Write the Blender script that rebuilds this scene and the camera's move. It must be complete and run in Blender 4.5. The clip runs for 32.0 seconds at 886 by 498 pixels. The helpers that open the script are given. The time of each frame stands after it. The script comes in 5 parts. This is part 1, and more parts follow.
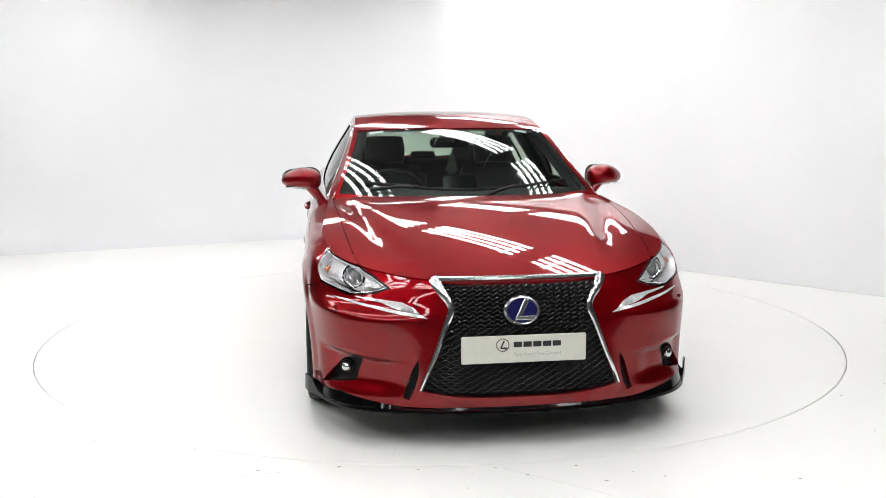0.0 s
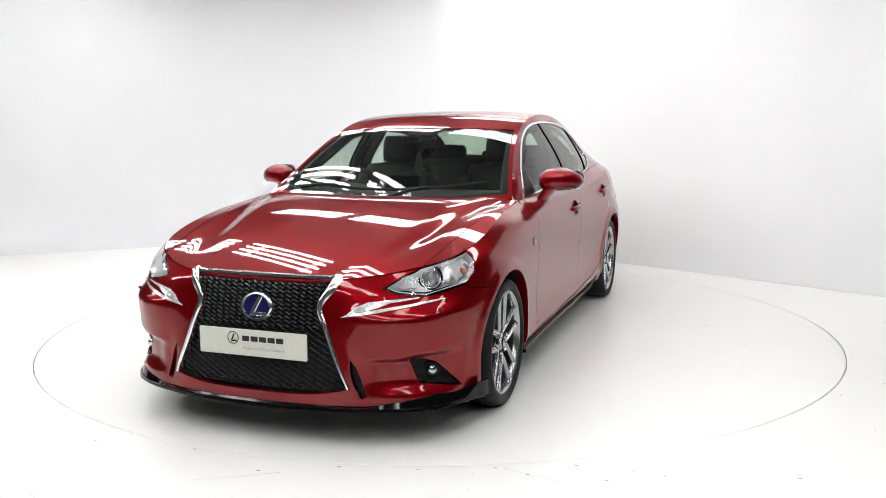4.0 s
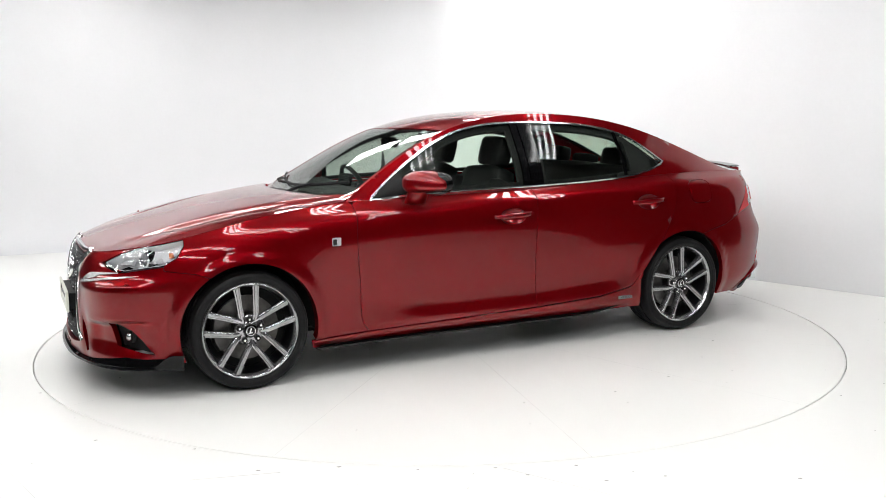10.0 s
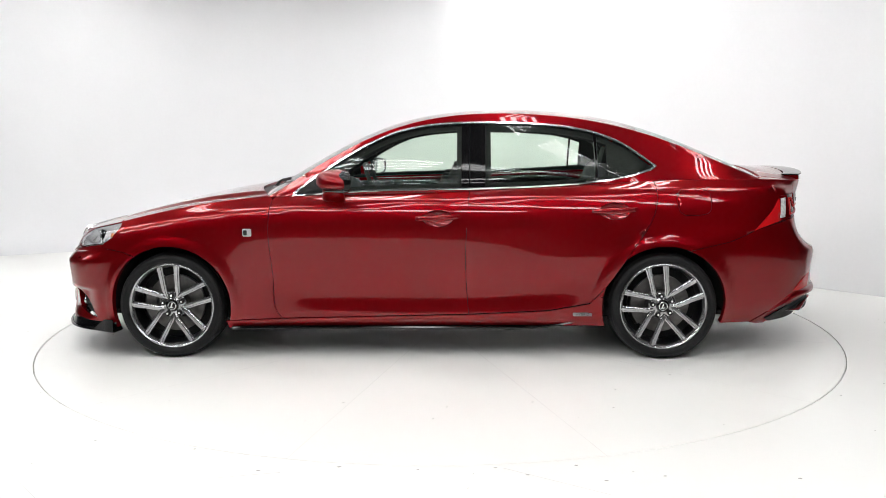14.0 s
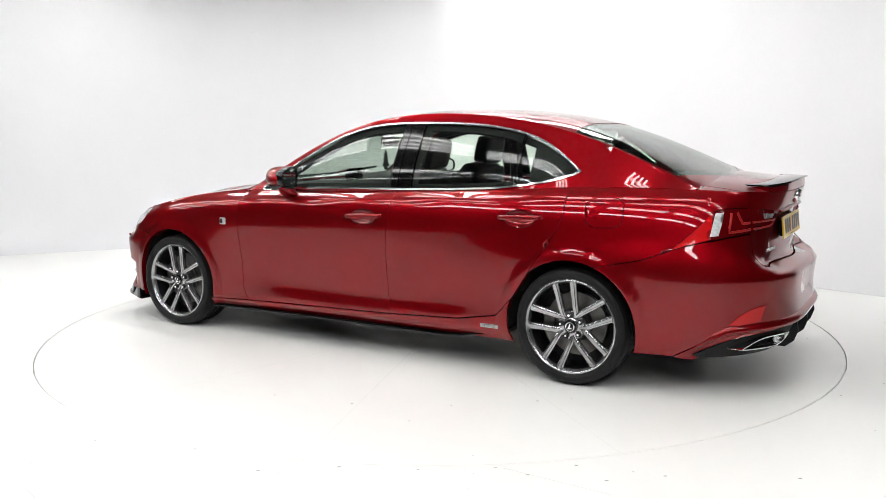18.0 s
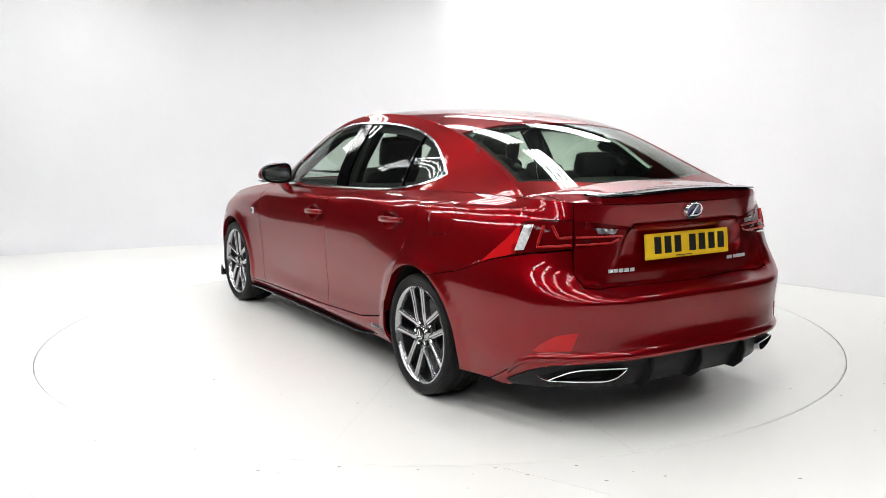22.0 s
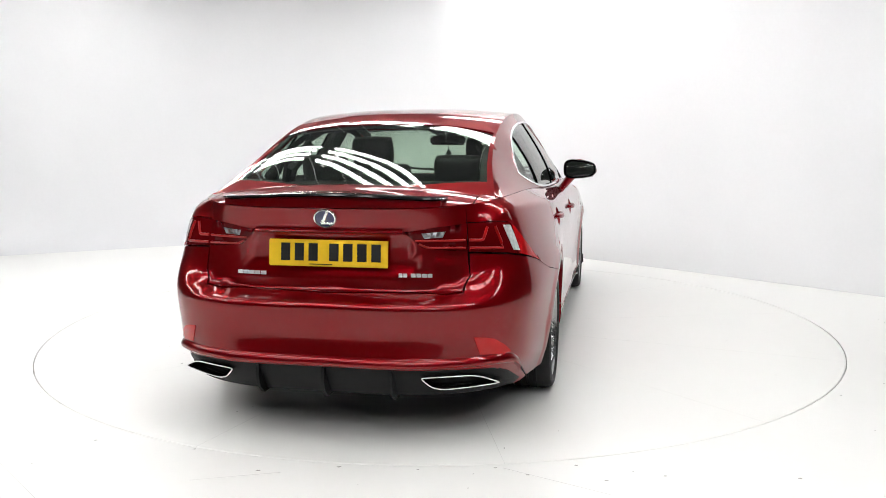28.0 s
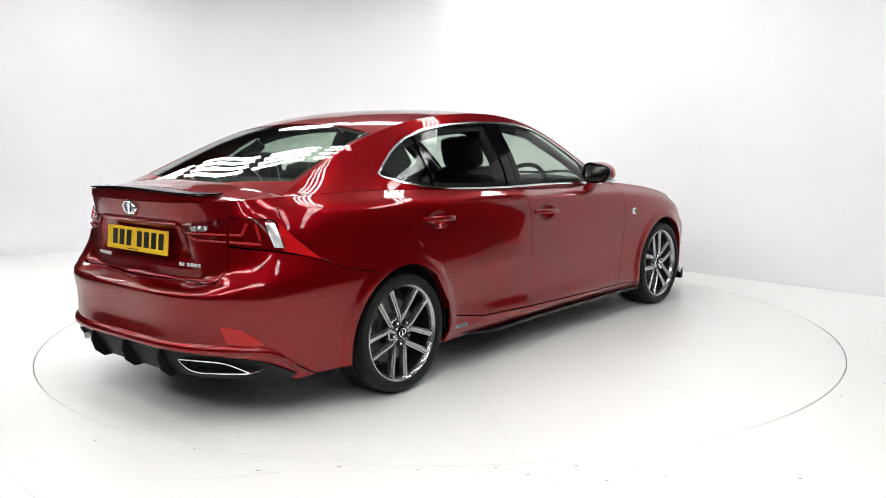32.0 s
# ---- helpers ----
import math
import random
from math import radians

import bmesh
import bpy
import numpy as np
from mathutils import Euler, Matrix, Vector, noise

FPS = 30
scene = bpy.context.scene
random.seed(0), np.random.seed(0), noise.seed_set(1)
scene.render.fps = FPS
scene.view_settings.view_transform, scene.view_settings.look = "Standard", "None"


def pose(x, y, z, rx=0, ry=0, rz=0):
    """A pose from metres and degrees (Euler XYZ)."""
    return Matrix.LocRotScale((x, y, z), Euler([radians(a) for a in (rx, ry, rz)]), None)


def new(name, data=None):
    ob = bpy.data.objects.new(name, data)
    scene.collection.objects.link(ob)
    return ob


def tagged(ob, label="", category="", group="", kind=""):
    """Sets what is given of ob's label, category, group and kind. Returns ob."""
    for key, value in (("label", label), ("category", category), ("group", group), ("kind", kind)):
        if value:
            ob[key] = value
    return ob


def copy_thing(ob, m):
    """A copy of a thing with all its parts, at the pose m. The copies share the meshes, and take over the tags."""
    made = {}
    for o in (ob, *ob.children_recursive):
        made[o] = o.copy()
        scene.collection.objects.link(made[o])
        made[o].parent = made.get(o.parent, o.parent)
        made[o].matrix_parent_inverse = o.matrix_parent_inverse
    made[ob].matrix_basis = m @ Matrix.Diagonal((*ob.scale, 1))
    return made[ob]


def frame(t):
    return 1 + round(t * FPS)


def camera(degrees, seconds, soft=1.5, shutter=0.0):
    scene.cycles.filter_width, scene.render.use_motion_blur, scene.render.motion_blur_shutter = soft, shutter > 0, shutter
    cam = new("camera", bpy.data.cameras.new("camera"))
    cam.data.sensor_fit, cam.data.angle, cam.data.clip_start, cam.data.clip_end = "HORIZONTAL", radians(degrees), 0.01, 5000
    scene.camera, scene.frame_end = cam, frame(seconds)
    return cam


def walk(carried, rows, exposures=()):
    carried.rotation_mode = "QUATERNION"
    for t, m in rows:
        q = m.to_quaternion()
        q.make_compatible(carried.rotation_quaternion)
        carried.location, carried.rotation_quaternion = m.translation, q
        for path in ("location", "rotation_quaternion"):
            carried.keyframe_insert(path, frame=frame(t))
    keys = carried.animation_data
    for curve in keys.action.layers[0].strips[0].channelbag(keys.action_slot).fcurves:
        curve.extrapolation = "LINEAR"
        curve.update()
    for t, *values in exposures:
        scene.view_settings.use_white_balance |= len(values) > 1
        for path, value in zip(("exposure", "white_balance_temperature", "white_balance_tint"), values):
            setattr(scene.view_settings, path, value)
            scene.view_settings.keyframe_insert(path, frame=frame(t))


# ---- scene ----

# ================= camera: it stands still, the turntable turns =================
cam = camera(53.8, 32.0, soft=0.6)
EYE = pose(0.0, -5.764, 1.3254, 90 - 8.124, 0, -0.2) @ pose(0, 0, 0, 0, 0, -0.273)
walk(cam, [(0.0, EYE), (32.0, EYE)])
SPIN0, SPIN = -82.13, -7.128          # the turntable's angle at the start, and degrees a second
CAR_X, CAR_Y = 0.111, 0.025           # where the car's middle stands on the turntable

# ================= world and light =================
world = bpy.data.worlds.new("studio_world")
scene.world = world
world.use_nodes = True
world.node_tree.nodes["Background"].inputs[0].default_value = (0.9, 0.95, 1.0, 1)
world.node_tree.nodes["Background"].inputs[1].default_value = 0.04
scene.view_settings.exposure = -0.01
TUBE_POWER = 18.0


# ================= materials =================
def mat(name, color, rough=0.5, metal=0.0, coat=0.0, grain=0.0, grain_scale=40.0, bump=0.0, bump_scale=200.0, stain=0.0, spec=0.5, emit=0.0, wear=0.0):
    """A procedural surface: colour with stains at a large and grain at a small scale, uneven gloss and fine relief."""
    m = bpy.data.materials.new(name)
    m.use_nodes = True
    nt = m.node_tree
    b = nt.nodes["Principled BSDF"]
    b.inputs["Metallic"].default_value = metal
    b.inputs["Roughness"].default_value = rough
    b.inputs["Coat Weight"].default_value = coat
    b.inputs["Coat Roughness"].default_value = 0.02
    b.inputs["Specular IOR Level"].default_value = spec
    b.inputs["Base Color"].default_value = (*color, 1)
    co = nt.nodes.new("ShaderNodeTexCoord")
    last = None
    if grain or stain:
        for amount, scale, detail in ((stain, 1.3, 5), (grain, grain_scale, 3)):
            if not amount:
                continue
            n = nt.nodes.new("ShaderNodeTexNoise")
            n.inputs["Scale"].default_value, n.inputs["Detail"].default_value = scale, detail
            nt.links.new(co.outputs["Object"], n.inputs["Vector"])
            ramp = nt.nodes.new("ShaderNodeMapRange")
            ramp.inputs["From Min"].default_value, ramp.inputs["From Max"].default_value = 0.3, 0.7
            ramp.inputs["To Min"].default_value, ramp.inputs["To Max"].default_value = 1 - amount, 1 + amount * 0.5
            nt.links.new(n.outputs["Fac"], ramp.inputs["Value"])
            mul = nt.nodes.new("ShaderNodeVectorMath")
            mul.operation = "SCALE"
            if last is None:
                mul.inputs[0].default_value = color
            else:
                nt.links.new(last, mul.inputs[0])
            nt.links.new(ramp.outputs["Result"], mul.inputs["Scale"])
            last = mul.outputs[0]
        nt.links.new(last, b.inputs["Base Color"])
    if wear:
        n = nt.nodes.new("ShaderNodeTexNoise")
        n.inputs["Scale"].default_value, n.inputs["Detail"].default_value = 3.0, 6
        nt.links.new(co.outputs["Object"], n.inputs["Vector"])
        ramp = nt.nodes.new("ShaderNodeMapRange")
        ramp.inputs["To Min"].default_value, ramp.inputs["To Max"].default_value = max(rough - wear, 0), rough + wear
        nt.links.new(n.outputs["Fac"], ramp.inputs["Value"])
        nt.links.new(ramp.outputs["Result"], b.inputs["Roughness"])
    if bump:
        n = nt.nodes.new("ShaderNodeTexNoise")
        n.inputs["Scale"].default_value = bump_scale
        nt.links.new(co.outputs["Object"], n.inputs["Vector"])
        bp = nt.nodes.new("ShaderNodeBump")
        bp.inputs["Strength"].default_value, bp.inputs["Distance"].default_value = bump, 0.002
        nt.links.new(n.outputs["Fac"], bp.inputs["Height"])
        nt.links.new(bp.outputs["Normal"], b.inputs["Normal"])
    if emit:
        b.inputs["Emission Color"].default_value = (*color, 1)
        b.inputs["Emission Strength"].default_value = emit
    return m


def glass(name, tint, rough=0.0):
    """Clear sheet: it lets light through with its tint, and mirrors more at a grazing angle."""
    m = bpy.data.materials.new(name)
    m.use_nodes = True
    nt = m.node_tree
    nt.nodes.remove(nt.nodes["Principled BSDF"])
    out = nt.nodes["Material Output"]
    tr = nt.nodes.new("ShaderNodeBsdfTransparent")
    tr.inputs[0].default_value = (*tint, 1)
    gl = nt.nodes.new("ShaderNodeBsdfGlossy")
    gl.inputs["Roughness"].default_value = rough
    lw = nt.nodes.new("ShaderNodeLayerWeight")
    lw.inputs["Blend"].default_value = 0.5
    pw = nt.nodes.new("ShaderNodeMath")
    pw.operation = "POWER"
    pw.inputs[1].default_value = 5.0
    nt.links.new(lw.outputs["Facing"], pw.inputs[0])
    ma = nt.nodes.new("ShaderNodeMath")
    ma.operation = "MULTIPLY_ADD"
    ma.inputs[1].default_value, ma.inputs[2].default_value = 0.96, 0.04
    nt.links.new(pw.outputs[0], ma.inputs[0])
    mix = nt.nodes.new("ShaderNodeMixShader")
    nt.links.new(ma.outputs[0], mix.inputs[0])
    nt.links.new(tr.outputs[0], mix.inputs[1])
    nt.links.new(gl.outputs[0], mix.inputs[2])
    nt.links.new(mix.outputs[0], out.inputs["Surface"])
    return m


def paint_material():
    """Deep red metallic lacquer: fine flakes under a clear coat."""
    m = mat("red_lacquer", (0.215, 0.001, 0.004), 0.30, 0.66, 1.0, stain=0.02, spec=0.1)
    nt = m.node_tree
    b = nt.nodes["Principled BSDF"]
    b.inputs["Specular Tint"].default_value = (0.5, 0.02, 0.03, 1)
    b.inputs["Coat IOR"].default_value = 1.45
    b.inputs["Coat Roughness"].default_value = 0.01
    co = nt.nodes.new("ShaderNodeTexCoord")
    v = nt.nodes.new("ShaderNodeTexVoronoi")
    v.inputs["Scale"].default_value = 900
    nt.links.new(co.outputs["Object"], v.inputs["Vector"])
    sub = nt.nodes.new("ShaderNodeVectorMath")
    sub.operation = "SUBTRACT"
    sub.inputs[1].default_value = (0.5, 0.5, 0.5)
    nt.links.new(v.outputs["Color"], sub.inputs[0])
    sc = nt.nodes.new("ShaderNodeVectorMath")
    sc.operation = "SCALE"
    sc.inputs["Scale"].default_value = 0.025
    nt.links.new(sub.outputs[0], sc.inputs[0])
    geo = nt.nodes.new("ShaderNodeNewGeometry")
    add = nt.nodes.new("ShaderNodeVectorMath")
    nt.links.new(geo.outputs["Normal"], add.inputs[0])
    nt.links.new(sc.outputs[0], add.inputs[1])
    nrm = nt.nodes.new("ShaderNodeVectorMath")
    nrm.operation = "NORMALIZE"
    nt.links.new(add.outputs[0], nrm.inputs[0])
    nt.links.new(nrm.outputs[0], b.inputs["Normal"])
    return m


M_PAINT = paint_material()
M_BLACKGLOSS = mat("gloss_black_plastic", (0.003, 0.003, 0.0034), 0.08, 0, 0.0, wear=0.03, spec=0.30)
M_BLACK = mat("grained_black_plastic", (0.009, 0.009, 0.0095), 0.5, 0, 0, spec=0.2, bump=0.25, bump_scale=900, wear=0.1)
M_MESH = mat("grille_black", (0.13, 0.13, 0.135), 0.16, 0.5, 0.8, wear=0.04)
M_DARK = mat("dark_underbody", (0.008, 0.008, 0.008), 0.85, grain=0.3)
M_CHROME = mat("bright_chrome", (0.82, 0.83, 0.84), 0.07, 1.0, wear=0.03)
M_TRIM = mat("polished_trim", (0.86, 0.865, 0.87), 0.20, 1.0, wear=0.05)
M_SILVER = mat("satin_silver", (0.62, 0.63, 0.64), 0.25, 1.0, wear=0.06)
M_SILVERGREY = mat("grey_lamp_housing", (0.72, 0.72, 0.73), 0.25, 0.15, 0.5, wear=0.05)
M_MARK = mat("pale_silver_plate", (0.78, 0.78, 0.79), 0.35, 0.45, 0.3)
M_BADGE = mat("grey_badge_plate", (0.30, 0.30, 0.31), 0.3, 0.6, 0.3)
M_BARREL = mat("projector_glass", (0.30, 0.305, 0.31), 0.05, 0.2, 1.0)
M_RUBBER = mat("tyre_rubber", (0.009, 0.009, 0.0095), 0.55, spec=0.22, grain=0.15, bump=0.3, bump_scale=500, wear=0.1)
M_RIM = mat("graphite_alloy", (0.40, 0.40, 0.41), 0.24, 0.9, 0.3, wear=0.04)
# the rim's alloy in a darker tone: shade behind the spokes, put into colour
M_RIMSHADE = mat("shaded_alloy_barrel", (0.05, 0.05, 0.055), 0.35, 0.9, wear=0.1)
M_DISC = mat("brake_steel", (0.16, 0.155, 0.15), 0.4, 1.0, grain=0.2, wear=0.1)
M_WINDOW = glass("tinted_window_glass", (0.80, 0.88, 0.81))
M_SCREEN = glass("windscreen_glass", (0.86, 0.91, 0.87))
M_LENS = glass("clear_lens", (0.97, 0.97, 0.98))
M_REDLENS = mat("red_lens", (0.50, 0.008, 0.01), 0.08, 0, 0.0, stain=0.08, spec=0.35)
M_REDDARK = mat("smoked_red_lens", (0.085, 0.001, 0.0022), 0.06, 0, 0.0, spec=0.12)
M_REDBRIGHT = mat("red_light_guide", (0.33, 0.008, 0.008), 0.3, 0, 0.0, spec=0.2)
M_AMBER = mat("amber_lens", (0.62, 0.17, 0.05), 0.15, 0, 1.0)
M_WHITELENS = mat("white_lens", (0.88, 0.88, 0.88), 0.10, 0.25, 1.0, grain=0.25, grain_scale=70)
M_CLEARGREY = mat("grey_clear_lens", (0.22, 0.22, 0.23), 0.10, 0.1, 0.5, grain=0.2, grain_scale=120)
M_YELLOW = mat("yellow_reflective_plate", (0.80, 0.50, 0.02), 0.35, 0, 0.3, grain=0.04)
M_PLATEWHITE = mat("cream_plate", (0.72, 0.72, 0.64), 0.35, 0, 0.3, grain=0.03)
M_INK = mat("black_ink", (0.01, 0.01, 0.012), 0.4)
M_GREYINK = mat("grey_ink", (0.45, 0.46, 0.44), 0.45)
M_BLUE = mat("dark_blue_enamel", (0.015, 0.014, 0.09), 0.15, 0, 1.0)
M_LEATHER = mat("black_leather", (0.011, 0.011, 0.011), 0.55, spec=0.25, grain=0.2, grain_scale=90, bump=0.3, bump_scale=350, wear=0.08)
M_DASH = mat("soft_dash", (0.016, 0.016, 0.017), 0.6, spec=0.25, bump=0.25, bump_scale=500, grain=0.15)
M_LINER = mat("grey_headlining", (0.22, 0.215, 0.205), 0.9, grain=0.08, grain_scale=200)
M_PAPER = mat("sticker_paper", (0.75, 0.78, 0.82), 0.6)
M_GREEN = mat("dark_green_card", (0.006, 0.012, 0.008), 0.7)
M_WALL = mat("white_studio_wall", (0.755, 0.755, 0.768), 0.75, stain=0.02, grain=0.01, wear=0.1)
M_FLOOR = mat("white_floor_paint", (0.875, 0.873, 0.848), 0.32, 0, 0.0, stain=0.006, grain=0.004, grain_scale=14, wear=0.03)
M_DISCTOP = mat("white_turntable_paint", (0.875, 0.873, 0.846), 0.30, 0, 0.0, stain=0.006, grain=0.004, grain_scale=10, wear=0.03)
M_GAP = mat("dark_joint", (0.07, 0.065, 0.06), 0.8, stain=0.5, grain=0.4)
M_JOINT = mat("filled_joint", (0.80, 0.79, 0.77), 0.5, stain=0.25, grain=0.15, grain_scale=6)
M_SCUFF = mat("grey_scuff", (0.45, 0.44, 0.42), 0.7, grain=0.4)
M_HALLFLOOR = mat("dim_hall_floor", (0.09, 0.09, 0.09), 0.6, stain=0.2, grain=0.1)
M_CEIL = mat("grey_metal_roof", (0.022, 0.022, 0.024), 0.7, stain=0.2)
M_HALL = mat("dim_hall_wall", (0.09, 0.09, 0.09), 0.8, stain=0.2, grain=0.1)
M_TUBE = mat("lit_tube", (0.985, 0.985, 0.98), 0.5, emit=TUBE_POWER)
M_HOUSING = mat("white_lamp_housing", (0.7, 0.7, 0.7), 0.5)


# ================= mesh helpers =================
def mesh_ob(name, verts, faces, material, parent=None, label="", normals=None, smooth=True):
    me = bpy.data.meshes.new(name)
    me.from_pydata([tuple(map(float, v)) for v in verts], [], [tuple(map(int, f)) for f in faces])
    me.materials.append(material)
    if smooth:
        me.polygons.foreach_set("use_smooth", [True] * len(me.polygons))
    me.update()
    if normals is not None:
        me.normals_split_custom_set([tuple(map(float, n)) for n in normals])
    ob = new(name, me)
    if parent is not None:
        ob.parent = parent
    if label:
        tagged(ob, label)
    return ob


def part(name, bm, material, parent, label="", smooth=True, angle=35):
    me = bpy.data.meshes.new(name)
    bmesh.ops.recalc_face_normals(bm, faces=bm.faces)
    bm.to_mesh(me)
    bm.free()
    me.materials.append(material)
    if smooth:
        me.polygons.foreach_set("use_smooth", [True] * len(me.polygons))
        me.set_sharp_from_angle(angle=radians(angle))
    ob = new(name, me)
    if parent is not None:
        ob.parent = parent
    if label:
        tagged(ob, label)
    return ob


def bm_box(bm, size, m=None, bevel=0.0, seg=2):
    r = bmesh.ops.create_cube(bm, size=1.0)
    vs = r["verts"]
    bmesh.ops.scale(bm, vec=size, verts=vs)
    if bevel:
        es = list({e for v in vs for e in v.link_edges})
        vs = list({v for f in bmesh.ops.bevel(bm, geom=es, offset=bevel, segments=seg, affect="EDGES")["faces"] for v in f.verts} | {v for v in vs if v.is_valid})
    if m is not None:
        bmesh.ops.transform(bm, matrix=m, verts=vs)
    return vs


def bm_lathe(bm, profile, n=48, axis="Y", closed=False):
    """Turns (radius, along) pairs about the axis."""
    rings = []
    for i in range(n):
        a = 2 * math.pi * i / n
        ring = []
        for r, h in profile:
            c, s = r * math.cos(a), r * math.sin(a)
            ring.append(bm.verts.new((c, h, s) if axis == "Y" else (c, s, h) if axis == "Z" else (h, c, s)))
        rings.append(ring)
    k = len(profile)
    for i in range(n):
        a, b = rings[i], rings[(i + 1) % n]
        for j in range(k if closed else k - 1):
            jj = (j + 1) % k
            bm.faces.new((a[j], a[jj], b[jj], b[j]))


def bm_tube(bm, points, radius, n=8, cap=True, flat=(1.0, 1.0)):
    """A round or flattened bar along points."""
    pts = [Vector(p) for p in points]
    rings = []
    up = Vector((0, 0, 1))
    for i, p in enumerate(pts):
        d = (pts[min(i + 1, len(pts) - 1)] - pts[max(i - 1, 0)]).normalized()
        side = d.cross(up)
        side = side.normalized() if side.length > 1e-4 else Vector((1, 0, 0))
        u = side.cross(d).normalized()
        r = radius[i] if isinstance(radius, (list, tuple)) else radius
        rings.append([bm.verts.new(p + side * (r * flat[0] * math.cos(2 * math.pi * k / n)) + u * (r * flat[1] * math.sin(2 * math.pi * k / n))) for k in range(n)])
    for a, b in zip(rings, rings[1:]):
        for k in range(n):
            bm.faces.new((a[k], a[(k + 1) % n], b[(k + 1) % n], b[k]))
    if cap:
        bm.faces.new(rings[0][::-1])
        bm.faces.new(rings[-1])


def natural_spline(ts, vals):
    """The natural cubic through vals at ts, as a function of numpy arrays."""
    t, y = np.asarray(ts, float), np.asarray(vals, float)
    if t[0] > t[-1]:
        t, y = t[::-1], y[::-1]
    n, h = len(t), np.diff(t)
    A, r = np.eye(n), np.zeros(n)
    for i in range(1, n - 1):
        A[i, i - 1], A[i, i], A[i, i + 1] = h[i - 1], 2 * (h[i - 1] + h[i]), h[i]
        r[i] = 6 * ((y[i + 1] - y[i]) / h[i] - (y[i] - y[i - 1]) / h[i - 1])
    m = np.linalg.solve(A, r)

    def f(q):
        q = np.asarray(q, float)
        i = np.clip(np.searchsorted(t, q) - 1, 0, n - 2)
        a, b, hh = t[i + 1] - q, q - t[i], h[i]
        return (m[i] * a ** 3 + m[i + 1] * b ** 3) / (6 * hh) + (y[i] / hh - m[i] * hh / 6) * a + (y[i + 1] / hh - m[i + 1] * hh / 6) * b
    return f


def even_curve(xs, vals, degree):
    """A polynomial that runs evenly past the values."""
    return np.poly1d(np.polyfit(np.asarray(xs, float), np.asarray(vals, float), degree))


def smooth_line(pts, n=24):
    p = np.asarray(pts, float)
    t = np.concatenate([[0], np.cumsum(np.linalg.norm(np.diff(p, axis=0), axis=1))])
    q = np.linspace(0, t[-1], n)
    return np.stack([natural_spline(t, p[:, k])(q) for k in range(p.shape[1])], -1)


def arc(cx, cz, r, a0, a1, n=28):
    a = np.radians(np.linspace(a0, a1, n))
    return np.stack([cx + r * np.cos(a), cz + r * np.sin(a)], -1)


def chain(*runs):
    return np.concatenate([np.atleast_2d(np.asarray(r, float)) for r in runs])


def resample(poly, h):
    out = []
    for a, b in zip(poly, np.roll(poly, -1, axis=0)):
        k = max(1, int(math.ceil(np.linalg.norm(b - a) / h)))
        out += [a + (b - a) * i / k for i in range(k) if np.linalg.norm(b - a) > 1e-6]
    return np.array(out)


def area2(poly):
    x, y = poly[:, 0], poly[:, 1]
    return np.sum(x * np.roll(y, -1) - y * np.roll(x, -1))


def inset(poly, d):
    """The outline drawn in by d."""
    if not d:
        return poly
    if area2(poly) < 0:
        poly = poly[::-1]
    keep = np.linalg.norm(poly - np.roll(poly, 1, axis=0), axis=1) > 1e-5
    poly = poly[keep]
    e = np.roll(poly, -1, axis=0) - poly
    n = np.stack([-e[:, 1], e[:, 0]], -1)
    n /= np.linalg.norm(n, axis=1, keepdims=True)
    m = n + np.roll(n, 1, axis=0)
    m /= np.maximum(np.linalg.norm(m, axis=1, keepdims=True), 0.3)
    c = np.clip(np.sum(m * n, axis=1, keepdims=True), 0.4, 1)
    return poly + m * d / c


def inside(poly, q):
    x, y = q[:, 0], q[:, 1]
    r = np.zeros(len(q), bool)
    for (x0, y0), (x1, y1) in zip(poly, np.roll(poly, -1, axis=0)):
        if y0 != y1:
            c = (y0 > y) != (y1 > y)
            r ^= c & (x < (x1 - x0) * (y - y0) / (y1 - y0) + x0)
    return r


def far_from(poly, q, d):
    ok = np.ones(len(q), bool)
    for a, b in zip(poly, np.roll(poly, -1, axis=0)):
        ab = b - a
        t = np.clip(((q - a) @ ab) / max(ab @ ab, 1e-12), 0, 1)
        ok &= np.linalg.norm(q - a - t[:, None] * ab, axis=1) > d
    return ok


